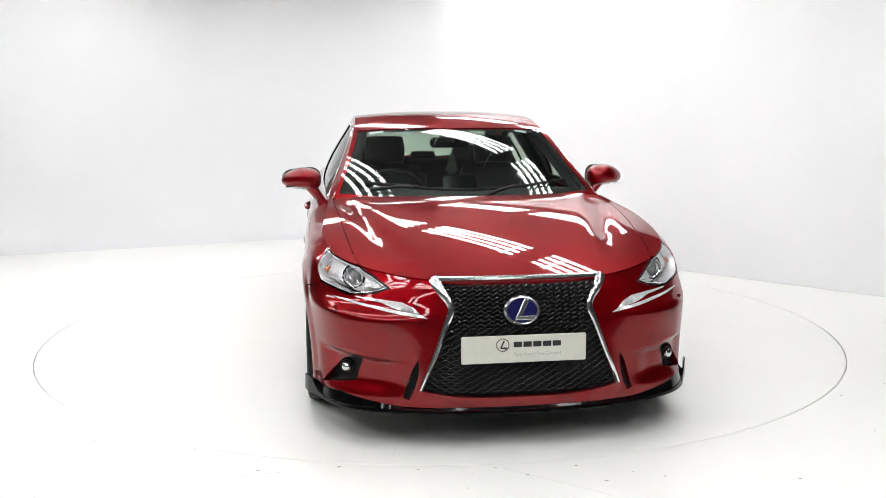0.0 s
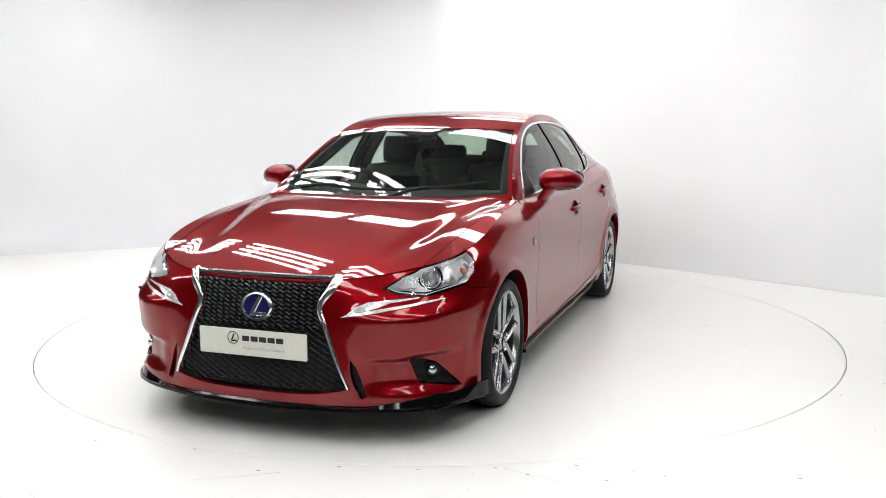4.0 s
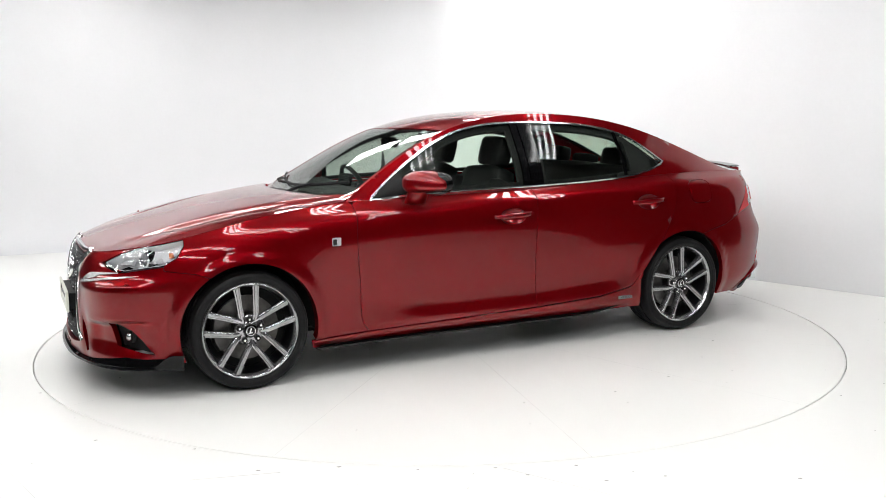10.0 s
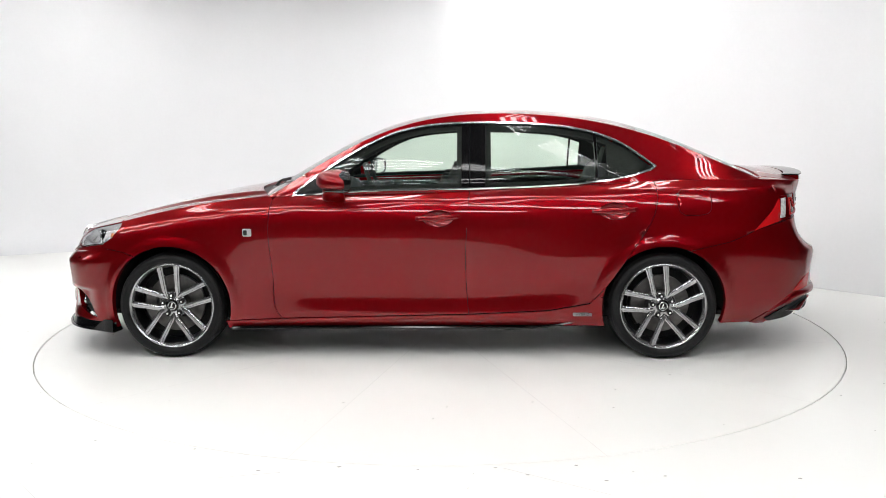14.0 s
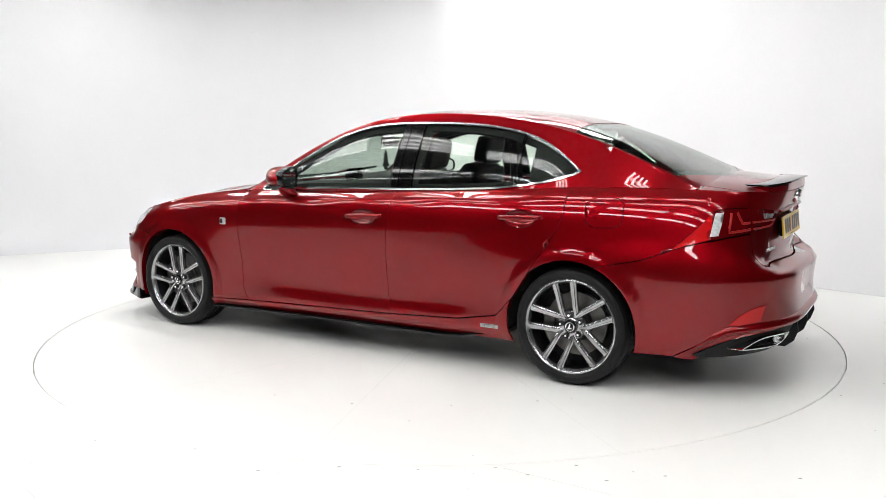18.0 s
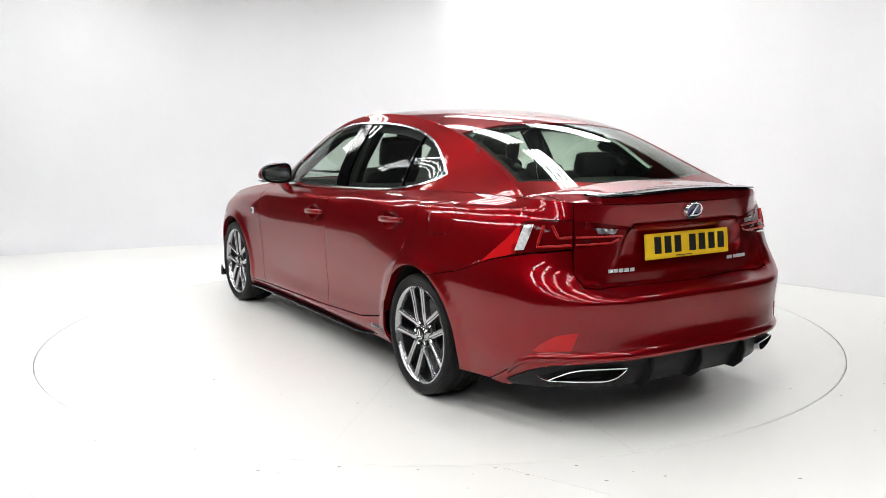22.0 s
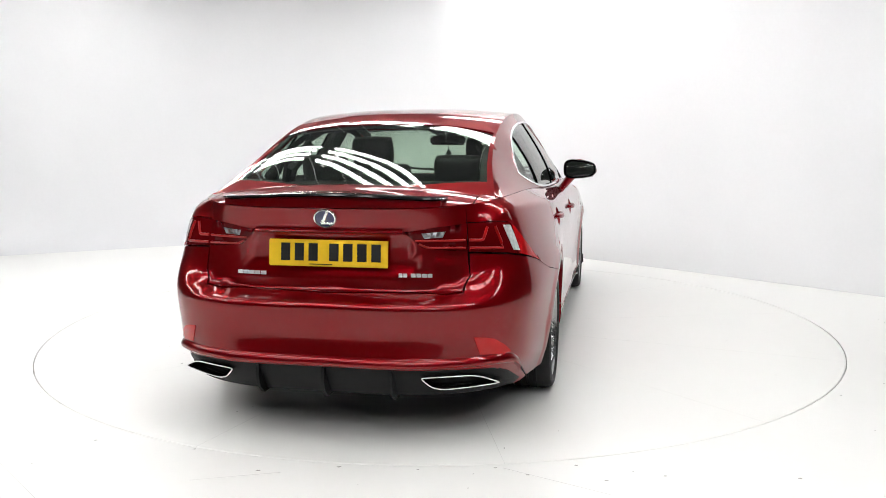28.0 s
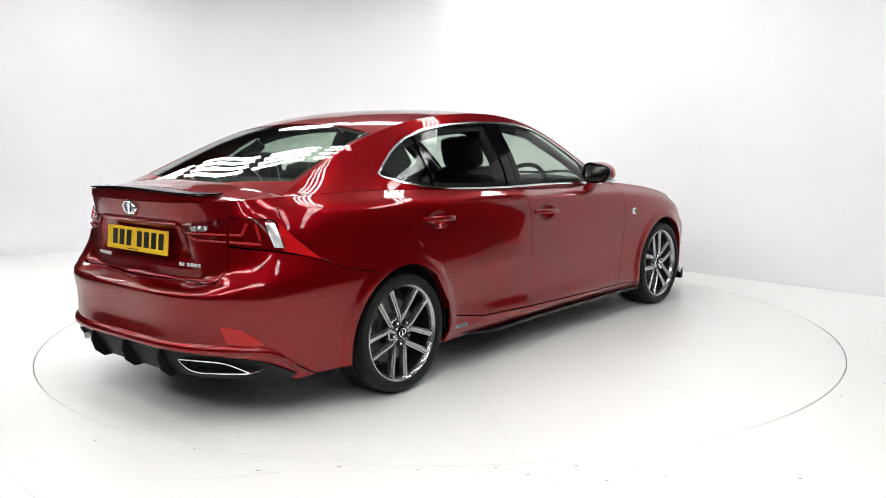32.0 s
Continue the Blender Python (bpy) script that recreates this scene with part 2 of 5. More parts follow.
def flat_mesh(outline, holes=(), h=0.03):
    """Triangles that fill an outline with holes, with an even net of points inside."""
    from mathutils.geometry import delaunay_2d_cdt
    loops = [resample(np.asarray(p, float), h) for p in (outline, *holes)]
    lo, hi = loops[0].min(0), loops[0].max(0)
    gx, gy = np.meshgrid(np.arange(lo[0] + h / 2, hi[0], h), np.arange(lo[1] + h / 2, hi[1], h))
    q = np.stack([gx.ravel(), gy.ravel()], -1)
    keep = inside(loops[0], q)
    for p in loops[1:]:
        keep &= ~inside(p, q)
    q = q[keep]
    for p in loops:
        q = q[far_from(p, q, h * 0.45)] if len(q) else q
    verts, edges, k = [], [], 0
    for p in loops:
        verts += [Vector(v) for v in p]
        edges += [(k + i, k + (i + 1) % len(p)) for i in range(len(p))]
        k += len(p)
    verts += [Vector(v) for v in q]
    vs, es, fs, ov, oe, of = delaunay_2d_cdt(verts, edges, [], 0, 1e-6)
    v = np.array([(a.x, a.y) for a in vs])
    f = np.array([t for t in fs if len(t) == 3])
    c = v[f].mean(1)
    keep = inside(loops[0], c)
    for p in loops[1:]:
        keep &= ~inside(p, c)
    f = f[keep]
    a = v[f]
    cr = (a[:, 1, 0] - a[:, 0, 0]) * (a[:, 2, 1] - a[:, 0, 1]) - (a[:, 1, 1] - a[:, 0, 1]) * (a[:, 2, 0] - a[:, 0, 0])
    f = f[np.abs(cr) > 1e-9]
    cr = cr[np.abs(cr) > 1e-9]
    f[cr < 0] = f[cr < 0][:, ::-1]
    return v, f


def panel(name, outline, lift, material, parent, label="", holes=(), h=0.03, gap=0.0016, lip=0.014, side=1, raise_=0.0, back=False):
    """A sheet of bodywork on the surface lift(a, b), with its edges folded in. side -1 mirrors it across the car's length."""
    v, f = flat_mesh(inset(np.asarray(outline, float), gap), [inset(np.asarray(q, float), -gap) for q in holes], h)
    P = lift(v[:, 0], v[:, 1])
    e = 4e-3
    N = np.cross(lift(v[:, 0] + e, v[:, 1]) - lift(v[:, 0] - e, v[:, 1]), lift(v[:, 0], v[:, 1] + e) - lift(v[:, 0], v[:, 1] - e))
    N /= np.maximum(np.linalg.norm(N, axis=1, keepdims=True), 1e-12)
    return sheet(name, P, N, f, material, parent, label, lip, side, raise_, back)


def sheet(name, P, N, f, material, parent, label="", lip=0.014, side=1, raise_=0.0, back=False):
    mid = np.array([0.0, 0.0, 0.6])
    if np.mean(np.sum(N * (P - mid), axis=1)) < 0:
        N = -N
    a = P[f]
    fn = np.cross(a[:, 1] - a[:, 0], a[:, 2] - a[:, 0])
    flip = np.sum(fn * N[f[:, 0]], axis=1) < 0
    f = f.copy()
    f[flip] = f[flip][:, ::-1]
    P = P + N * raise_
    if side < 0:
        P, N, f = P * (1, -1, 1), N * (1, -1, 1), f[:, ::-1]
    verts, faces = [tuple(p) for p in P], [tuple(t) for t in f]
    norms = [N[i] for t in f for i in t]
    if lip:
        count = {}
        for t in f:
            for i in range(3):
                count[(t[i], t[(i + 1) % 3])] = 1
        low = {}
        for (i, j) in [k for k in count if (k[1], k[0]) not in count]:
            for k in (i, j):
                if k not in low:
                    low[k] = len(verts)
                    verts.append(tuple(P[k] - N[k] * lip))
            quad = (j, i, low[i], low[j])
            faces.append(quad)
            q = np.cross(P[i] - P[j], np.array(verts[low[i]]) - P[i])
            q = q / max(np.linalg.norm(q), 1e-12)
            norms += [q] * 4
        if back:
            base = len(verts)
            k2 = {}
            for k in range(len(P)):
                if k in low:
                    k2[k] = low[k]
                else:
                    k2[k] = len(verts)
                    verts.append(tuple(P[k] - N[k] * lip))
            for t in f:
                faces.append((k2[t[2]], k2[t[1]], k2[t[0]]))
                norms += [-N[t[2]], -N[t[1]], -N[t[0]]]
    return mesh_ob(name, verts, faces, material, parent, label, norms)


def pchip(zk, vk, z):
    """A shape-keeping cubic across each row's own knots."""
    h = np.diff(zk, axis=1)
    s = np.diff(vk, axis=1) / h
    w1, w2 = 2 * h[:, 1:] + h[:, :-1], h[:, 1:] + 2 * h[:, :-1]
    with np.errstate(divide="ignore", invalid="ignore"):
        m = np.where(s[:, :-1] * s[:, 1:] > 0, (w1 + w2) / (w1 / s[:, :-1] + w2 / s[:, 1:]), 0)
    m = np.concatenate([s[:, :1], m, s[:, -1:]], axis=1)
    i = np.clip(np.sum(zk < z[:, None], axis=1) - 1, 0, zk.shape[1] - 2)
    r = np.arange(len(z))
    hh = h[r, i]
    t = (z - zk[r, i]) / hh
    out = t < 0
    over = t > 1
    tc = np.clip(t, 0, 1)
    y = vk[r, i] * (1 + 2 * tc) * (1 - tc) ** 2 + m[r, i] * hh * tc * (1 - tc) ** 2 + vk[r, i + 1] * tc ** 2 * (3 - 2 * tc) + m[r, i + 1] * hh * tc ** 2 * (tc - 1)
    y = y + np.where(out, (t * hh) * m[r, i], 0) + np.where(over, ((t - 1) * hh) * m[r, i + 1], 0)
    return y


# ================= studio =================
def ring_rows(rows, close=False):
    faces = []
    n = len(rows[0])
    for a in range(len(rows) - 1):
        for i in range(n if close else n - 1):
            j = (i + 1) % n
            faces.append((a * n + i, a * n + j, (a + 1) * n + j, (a + 1) * n + i))
    return [p for r in rows for p in r], faces


DISC_R = 2.490
FLOOR_X, FLOOR_Y, FLOOR_R = -5.3, -4.1, 4.4


def build_floor():
    n = 160
    a = np.linspace(0, 2 * math.pi, n, endpoint=False)
    hole = (DISC_R + 0.006) * np.stack([np.cos(a), np.sin(a)], -1)
    # the white floor ends a little in front of the turntable and past the wall's end; the hall's floor goes on
    v, f = flat_mesh([(FLOOR_X, FLOOR_Y), (FLOOR_R, FLOOR_Y), (FLOOR_R, 9), (FLOOR_X, 9)], [hole], 0.5)
    k = len(v)
    verts = [(x, y, 0.0) for x, y in v] + [(x, y, 0.0) for x, y in hole] + [(x, y, -0.05) for x, y in hole]
    faces = [tuple(t) for t in f] + [(k + i, k + (i + 1) % n, k + n + (i + 1) % n, k + n + i) for i in range(n)]
    fl = mesh_ob("floor", verts, faces, M_FLOOR, smooth=False)
    bm = bmesh.new()
    bm.faces.new([bm.verts.new((x, y, -0.002)) for x, y in ((-11, -11), (11, -11), (11, 9), (FLOOR_R, 9), (FLOOR_R, FLOOR_Y), (FLOOR_X, FLOOR_Y), (FLOOR_X, 9), (-11, 9))])
    tagged(part("floor_hall", bm, M_HALLFLOOR, None, smooth=False), "plain dim hall floor around the white studio floor", kind="structure")
    tagged(fl, "glossy white painted studio floor round the turntable", kind="structure")
    spots = [(-0.40, -2.50, 0.007), (-0.09, -2.53, 0.005), (0.21, -2.52, 0.005), (0.33, -2.59, 0.006), (0.53, -2.50, 0.006), (0.62, -2.65, 0.006), (-1.47, -2.19, 0.006), (-2.01, -1.52, 0.007), (-1.02, -2.30, 0.006), (-0.71, -2.53, 0.006), (0.85, -2.61, 0.006), (1.96, -1.64, 0.006), (1.35, -2.64, 0.006)]
    for k in range(40):
        q, a = random.uniform(2.52, 3.2), random.uniform(0, 2 * math.pi)
        spots.append((q * math.cos(a), q * math.sin(a), random.uniform(0.002, 0.004)))
    tagged(flecks("floor_flecks", spots), "small grey flecks of dirt on the white floor")
    for p, q in (((-2.05, -2.10), (-1.275, -2.987)), ((0.24, -2.52), (0.62, -2.78)), ((-0.95, -2.62), (-0.62, -2.55))):
        dx, dy = q[0] - p[0], q[1] - p[1]
        ln = math.hypot(dx, dy)
        bm = bmesh.new()
        bm_box(bm, (ln, 0.0022, 0.0012), Matrix.Translation(((p[0] + q[0]) / 2, (p[1] + q[1]) / 2, 0.0002)) @ Matrix.Rotation(math.atan2(dy, dx), 4, "Z"))
        tagged(part("floor_joint", bm, M_JOINT, None, smooth=False), "faint grey joint between floor boards", kind="structure")
    pit = bmesh.new()
    bmesh.ops.create_circle(pit, cap_ends=True, radius=DISC_R + 0.03, segments=96)
    bmesh.ops.translate(pit, vec=(0, 0, -0.05), verts=pit.verts)
    tagged(part("turntable_pit", pit, M_GAP, None), "dark gap under the turntable's edge", kind="structure")


def speck(x, y, r):
    """A fleck of dirt, flat and uneven."""
    n = 7
    return [(x + r * random.uniform(0.6, 1.2) * math.cos(2 * math.pi * k / n) * 1.5, y + r * random.uniform(0.6, 1.2) * math.sin(2 * math.pi * k / n), 0.0008) for k in range(n)]


def flecks(name, spots, parent=None):
    verts, faces = [], []
    for x, y, r in spots:
        p = speck(x, y, r)
        faces.append(tuple(range(len(verts), len(verts) + len(p))))
        verts += p
    return tagged(mesh_ob(name, verts, faces, M_SCUFF, parent, smooth=False), kind="stuff")


def build_turntable():
    """A round deck of twelve painted sectors over a base."""
    n = 192
    rows = []
    for r in (0.001, 1.2, DISC_R - 0.004, DISC_R - 0.004):
        rows.append([(r * math.cos(2 * math.pi * i / n), r * math.sin(2 * math.pi * i / n), -0.0015) for i in range(n)])
    rows[-1] = [(x, y, -0.045) for x, y, z in rows[-1]]
    v, f = ring_rows(rows, True)
    top = mesh_ob("turntable", v, f, M_JOINT, smooth=False)
    tagged(top, "round white painted turntable set flush in the floor", "turntable")
    for k in range(12):
        rows = []
        for r in (0.30, 0.8, 1.4, 2.0, DISC_R - 0.003):
            g = 0.0008 / r
            a0, a1 = radians(17.5 + 30 * k) + g, radians(47.5 + 30 * k) - g
            rows.append([(r * math.cos(a), r * math.sin(a), 0.0) for a in np.linspace(a0, a1, 17)])
        rows.append([(x * DISC_R / (DISC_R - 0.003), y * DISC_R / (DISC_R - 0.003), -0.003) for x, y, z in rows[-1]])
        rows.append([(x, y, -0.04) for x, y, z in rows[-1]])
        v, f = ring_rows(rows)
        mesh_ob("deck_sector", v, f, M_DISCTOP, top, smooth=False)
    bm = bmesh.new()
    bm_lathe(bm, [(0.001, 0.0), (0.299, 0.0), (0.2992, -0.02)], 64, "Z")
    part("deck_centre", bm, M_DISCTOP, top, smooth=False)
    spots = [(CAR_X + x, CAR_Y + y, r) for x, y, r in ((-0.20, 1.75, 0.005), (-0.61, 1.67, 0.005), (0.30, 1.69, 0.004), (-1.04, 1.46, 0.004), (-1.37, 1.20, 0.005))]
    for k in range(46):
        q, a = 2.44 * math.sqrt(random.uniform(0.08, 1)), random.uniform(0, 2 * math.pi)
        spots.append((q * math.cos(a), q * math.sin(a), random.uniform(0.0018, 0.004)))
    flecks("deck_flecks", spots, top)
    return top


def wall_line():
    """The plan of the white wall: a flat right side, a rounded far corner and a long left side."""
    p = [(4.0, 0.18), (3.4, 0.78)]
    p += [(2.17, 2.06), (0.6, 3.62)]
    c = smooth_line([(0.6, 3.62), (-0.25, 4.42), (-1.0, 4.95), (-1.9, 5.15), (-2.8, 4.80)], 14)
    p += [tuple(q) for q in c[1:]]
    p += [(-4.9, 3.88), (-5.3, 3.706)]
    return p


WALL_TOP = 2.9


def build_walls():
    pl = np.array(wall_line())
    d = np.gradient(pl, axis=0)
    d /= np.linalg.norm(d, axis=1, keepdims=True)
    nrm = np.stack([d[:, 1], -d[:, 0]], -1)           # points out of the room
    if np.sum(nrm[0] * (pl[0])) < 0:
        nrm = -nrm
    # the foot is a sharp edge on the flat right side and a wide cove on the left
    cove = np.clip((0.4 - pl[:, 0]) / 2.0, 0, 1) * 0.80 + 0.004
    rows = []
    for k in range(9):
        a = math.pi / 2 * k / 8
        rows.append([(*(pl[i] - nrm[i] * cove[i] * (1 - math.sin(a))), cove[i] * (1 - math.cos(a)) + 0.001) for i in range(len(pl))])
    for z in (1.0, 1.4, 2.0, 2.5, WALL_TOP):
        rows.append([(*pl[i], z) for i in range(len(pl))])
    for off, z in ((0.12, WALL_TOP), (0.12, 0.0)):
        rows.append([(*(pl[i] + nrm[i] * off), z) for i in range(len(pl))])
    v, f = ring_rows(rows)
    w = mesh_ob("wall_cyclorama", v, f, M_WALL)
    w.data.set_sharp_from_angle(angle=radians(50))
    tagged(w, "seamless white studio wall curving round the turntable", kind="structure")
    # the plain dim hall around, out of sight
    for name, x0, y0, x1, y1 in (("wall_hall_back", -11, -11, 11, -11), ("wall_hall_left", -11, -11, -11, 9), ("wall_hall_right", 11, -11, 11, 9), ("wall_hall_far", -11, 9, 11, 9)):
        bm = bmesh.new()
        L = math.hypot(x1 - x0, y1 - y0)
        bm_box(bm, (L, 0.2, 5.0), Matrix.Translation(((x0 + x1) / 2, (y0 + y1) / 2, 2.5)) @ Matrix.Rotation(math.atan2(y1 - y0, x1 - x0), 4, "Z"))
        tagged(part(name, bm, M_HALL, None, smooth=False), "plain dim grey hall wall", kind="structure")


CEIL_Z = 4.0


def build_ceiling():
    xs = np.arange(-11, 11.01, 0.18)
    rows = [[(x, y, CEIL_Z + (0.05 if (i // 2) % 3 == 0 else 0.0)) for i, x in enumerate(xs)] for y in (-11, -5, 0, 5, 9)]
    v, f = ring_rows(rows)
    c = mesh_ob("ceiling", v, f, M_CEIL, smooth=False)
    tagged(c, "dark grey ribbed metal roof over the studio", kind="structure")


def tube_light():
    """A batten of bare tubes side by side on two thin bearers, hung from the roof by rods."""
    root = new("tube_light")
    for x in (-0.45, 0.45):
        bm = bmesh.new()
        bm_box(bm, (0.05, 0.34, 0.03), Matrix.Translation((x, 0, 0.045)), 0.004, 1)
        bearer = part("bearer", bm, M_HOUSING, root)
        bm = bmesh.new()
        bm_tube(bm, [(x, 0, 0.05), (x, 0, CEIL_Z - LIGHT_Z + 0.03)], 0.006, 6)
        part("rod", bm, M_HOUSING, root)
    for k in range(4):
        bm = bmesh.new()
        bm_tube(bm, [(-0.585, -0.135 + 0.09 * k, 0), (0.585, -0.135 + 0.09 * k, 0)], 0.019, 8)
        part("tube", bm, M_TUBE, root)
    tagged(root, "overhead batten of four white fluorescent tubes", "ceiling light", "studio tube lights")
    return root


LIGHT_Z = 3.05


def build_lights():
    """Six rows that run along the flat side of the studio wall; two lamps hang close before it."""
    first = None
    # the row at -4.90 is an added fill, to lighten shade under the car
    for across, low, high in ((2.70, 2, 4), (1.10, 1, 6), (-0.48, 0, 8), (-1.85, 0, 8), (-3.35, 0, 8), (-4.90, 0, 8)):
        for k in range(low, high):
            along = -4.79 + 1.42 * k
            m = pose(0.7071 * (along + across), 0.7071 * (across - along), LIGHT_Z, 0, 0, -45)
            if first is None:
                first = tube_light()
                first.matrix_basis = m
            else:
                copy_thing(first, m)


build_floor()
turntable = build_turntable()
build_walls()
build_ceiling()
build_lights()


# ================= the car's surface =================
# Sections round the left half of the body, from the middle of the nose to the middle of the tail:
# the plan at the widest level, then height and draw-in of seven lengthwise lines.
SECT = []


def section(x, y, zs, ds):
    SECT.append((x, y, zs, ds))


section(2.200, 0.000, (0.165, 0.27, 0.40, 0.52, 0.60, 0.66, 0.690), (0.000, 0.000, 0.015, 0.030, 0.045, 0.060, 0.080))
section(2.175, 0.330, (0.165, 0.27, 0.40, 0.52, 0.60, 0.66, 0.690), (0.000, 0.000, 0.012, 0.024, 0.042, 0.060, 0.080))
section(2.118, 0.570, (0.165, 0.27, 0.40, 0.53, 0.585, 0.64, 0.697), (0.012, 0.008, 0.008, 0.000, 0.040, 0.072, 0.122))
section(2.005, 0.745, (0.170, 0.27, 0.40, 0.54, 0.595, 0.67, 0.738), (0.012, 0.012, 0.008, 0.000, 0.045, 0.080, 0.140))
section(1.800, 0.848, (0.170, 0.27, 0.40, 0.55, 0.62, 0.70, 0.768), (0.015, 0.010, 0.005, 0.000, 0.018, 0.044, 0.104))
section(1.400, 0.900, (0.170, 0.27, 0.42, 0.60, 0.70, 0.78, 0.850), (0.030, 0.010, 0.000, 0.000, 0.010, 0.032, 0.100))
section(1.000, 0.893, (0.165, 0.25, 0.40, 0.60, 0.72, 0.830, 0.902), (0.050, 0.015, 0.012, 0.003, 0.000, 0.018, 0.122))
section(0.400, 0.885, (0.165, 0.25, 0.36, 0.58, 0.74, 0.868, 0.932), (0.060, 0.010, 0.019, 0.008, 0.000, 0.021, 0.110))
section(-0.300, 0.885, (0.165, 0.25, 0.36, 0.58, 0.75, 0.893, 0.952), (0.060, 0.010, 0.019, 0.008, 0.002, 0.027, 0.106))
section(-0.950, 0.893, (0.170, 0.27, 0.40, 0.60, 0.76, 0.919, 0.982), (0.055, 0.012, 0.015, 0.005, 0.009, 0.043, 0.128))
section(-1.400, 0.905, (0.190, 0.29, 0.44, 0.63, 0.77, 0.938, 1.005), (0.050, 0.020, 0.000, 0.000, 0.021, 0.066, 0.162))
section(-1.850, 0.877, (0.210, 0.31, 0.44, 0.60, 0.77, 0.945, 1.010), (0.060, 0.025, 0.010, 0.000, 0.036, 0.088, 0.172))
section(-2.203, 0.746, (0.240, 0.34, 0.45, 0.59, 0.740, 0.925, 1.000), (0.085, 0.022, 0.012, 0.000, 0.056, 0.106, 0.151))
section(-2.370, 0.500, (0.250, 0.345, 0.45, 0.59, 0.65, 0.82, 0.990), (0.095, 0.014, 0.016, 0.004, 0.125, 0.128, 0.108))
section(-2.410, 0.000, (0.250, 0.345, 0.45, 0.59, 0.65, 0.82, 0.985), (0.095, 0.004, 0.016, 0.006, 0.118, 0.114, 0.075))

_px, _py = np.array([q[0] for q in SECT]), np.array([q[1] for q in SECT])
_st = np.concatenate([[0], np.cumsum(np.hypot(np.diff(_px), np.diff(_py)))])
S_END = float(_st[-1])


def _even(vals, odd=False):
    """A spline along the plan that meets its mirror image smoothly at both ends."""
    v = np.asarray(vals, float)
    g = -1 if odd else 1
    t = np.concatenate([-_st[2:0:-1], _st, 2 * S_END - _st[-2:-4:-1]])
    return natural_spline(t, np.concatenate([g * v[2:0:-1], v, g * v[-2:-4:-1]]))


PX, PY = _even(_px), _even(_py, True)
# lengthwise line over the middle of the bonnet
bonnet_mid = even_curve((0.60, 1.0, 1.3, 1.6, 1.9, 2.125), (0.965, 0.944, 0.902, 0.840, 0.747, 0.682), 3)


def bonnet(x, y):
    """A crown that breaks along two creases, from the grille's corners to the pillars."""
    x, a = np.asarray(x, float), np.abs(np.asarray(y, float))
    g = 1 - 0.38 * np.clip((x - 1.0) / 1.1, 0, 1.1)
    crease = 0.36 + (2.1 - x) * 0.22
    fall = 0.07 + 0.05 * np.clip((1.4 - x) / 0.4, 0, 1.2)
    z = bonnet_mid(x) - g * (0.03 * a ** 2 + fall * 0.008 * np.logaddexp(0, (a - crease) / 0.008))
    # a shallow valley between the crease and the crest of the wing
    z = z - 0.013 * np.exp(-((a - crease - 0.068) / 0.055) ** 2) * np.clip((1.92 - x) / 0.3, 0, 1) * np.clip((x - 0.85) / 0.2, 0, 1)
    return np.stack([x, np.asarray(y, float), z], -1)


# the flank's upper edge meets the bonnet along the nose and the wings
for _i in range(7):
    _e = 1e-4
    _tx, _ty = PX(_st[_i] + _e) - PX(_st[_i] - _e), PY(_st[_i] + _e) - PY(_st[_i] - _e)
    _l = math.hypot(_tx, _ty)
    _d = SECT[_i][3][6]
    _zs = list(SECT[_i][2])
    _zs[6] = float(bonnet(_px[_i] - _ty / _l * _d, _py[_i] + _tx / _l * _d)[2])
    SECT[_i] = (SECT[_i][0], SECT[_i][1], tuple(_zs), SECT[_i][3])
ZK = [_even([q[2][k] for q in SECT]) for k in range(7)]
DK = [_even([q[3][k] for q in SECT]) for k in range(7)]
WHEEL_X, WHEEL_Z, ARCH_R, TYRE_R = 1.4, 0.303, 0.345, 0.303


def skin(s, z):
    """The flank, nose and tail: s runs along the plan from the middle of the nose (negative on the right), z is height."""
    s, z = np.broadcast_arrays(np.asarray(s, float), np.asarray(z, float))
    shape, s, z = s.shape, s.ravel(), z.ravel()
    sg = np.where(s < 0, -1.0, 1.0)
    a = np.abs(s)
    sg = np.where(a > S_END, -sg, sg)
    a = np.where(a > S_END, 2 * S_END - a, a)
    x, y = PX(a), PY(a)
    e = 1e-4
    tx, ty = PX(a + e) - PX(a - e), PY(a + e) - PY(a - e)
    ln = np.hypot(tx, ty)
    nx, ny = ty / ln, -tx / ln
    zk, dk = np.stack([f(a) for f in ZK], -1), np.stack([f(a) for f in DK], -1)
    d = pchip(zk, dk, z)
    # scooped channel between the grille's foot and the fog lamp, with a ledge under it
    step = lambda q: np.clip(q, 0, 1) ** 2 * (3 - 2 * np.clip(q, 0, 1))
    brow = 0.372 + 0.075 * (a - 0.5)
    d = d + 0.030 * step((brow - z) / 0.030) * step((z - 0.200) / 0.075) * step((a - 0.46) / 0.16) * step((0.98 - a) / 0.14)
    d = d + 0.012 * np.exp(-(((a - 0.475) / 0.045) ** 2 + ((z - 0.29) / 0.10) ** 2)) * (a < 1.4)
    # recess for the number plate between the boot lamps
    b = S_END - a
    d = d + 0.020 * step((0.892 - z) / 0.022) * step((z - 0.690) / 0.060) * step((0.365 + 0.35 * (0.89 - z) - b) / 0.040)
    # rolled flares round the wheel openings
    for wx in (WHEEL_X, -WHEEL_X):
        r = np.hypot(x - wx, z - WHEEL_Z)
        d = d - 0.009 * step(1 - (r - ARCH_R - 0.016) / 0.055) * np.clip((y - 0.7) / 0.1, 0, 1)
    return np.stack([x - nx * d, sg * (y - ny * d), z], -1).reshape(*shape, 3)


_sd = np.linspace(0, S_END, 9000)
_top = skin(_sd, ZK[6](_sd))


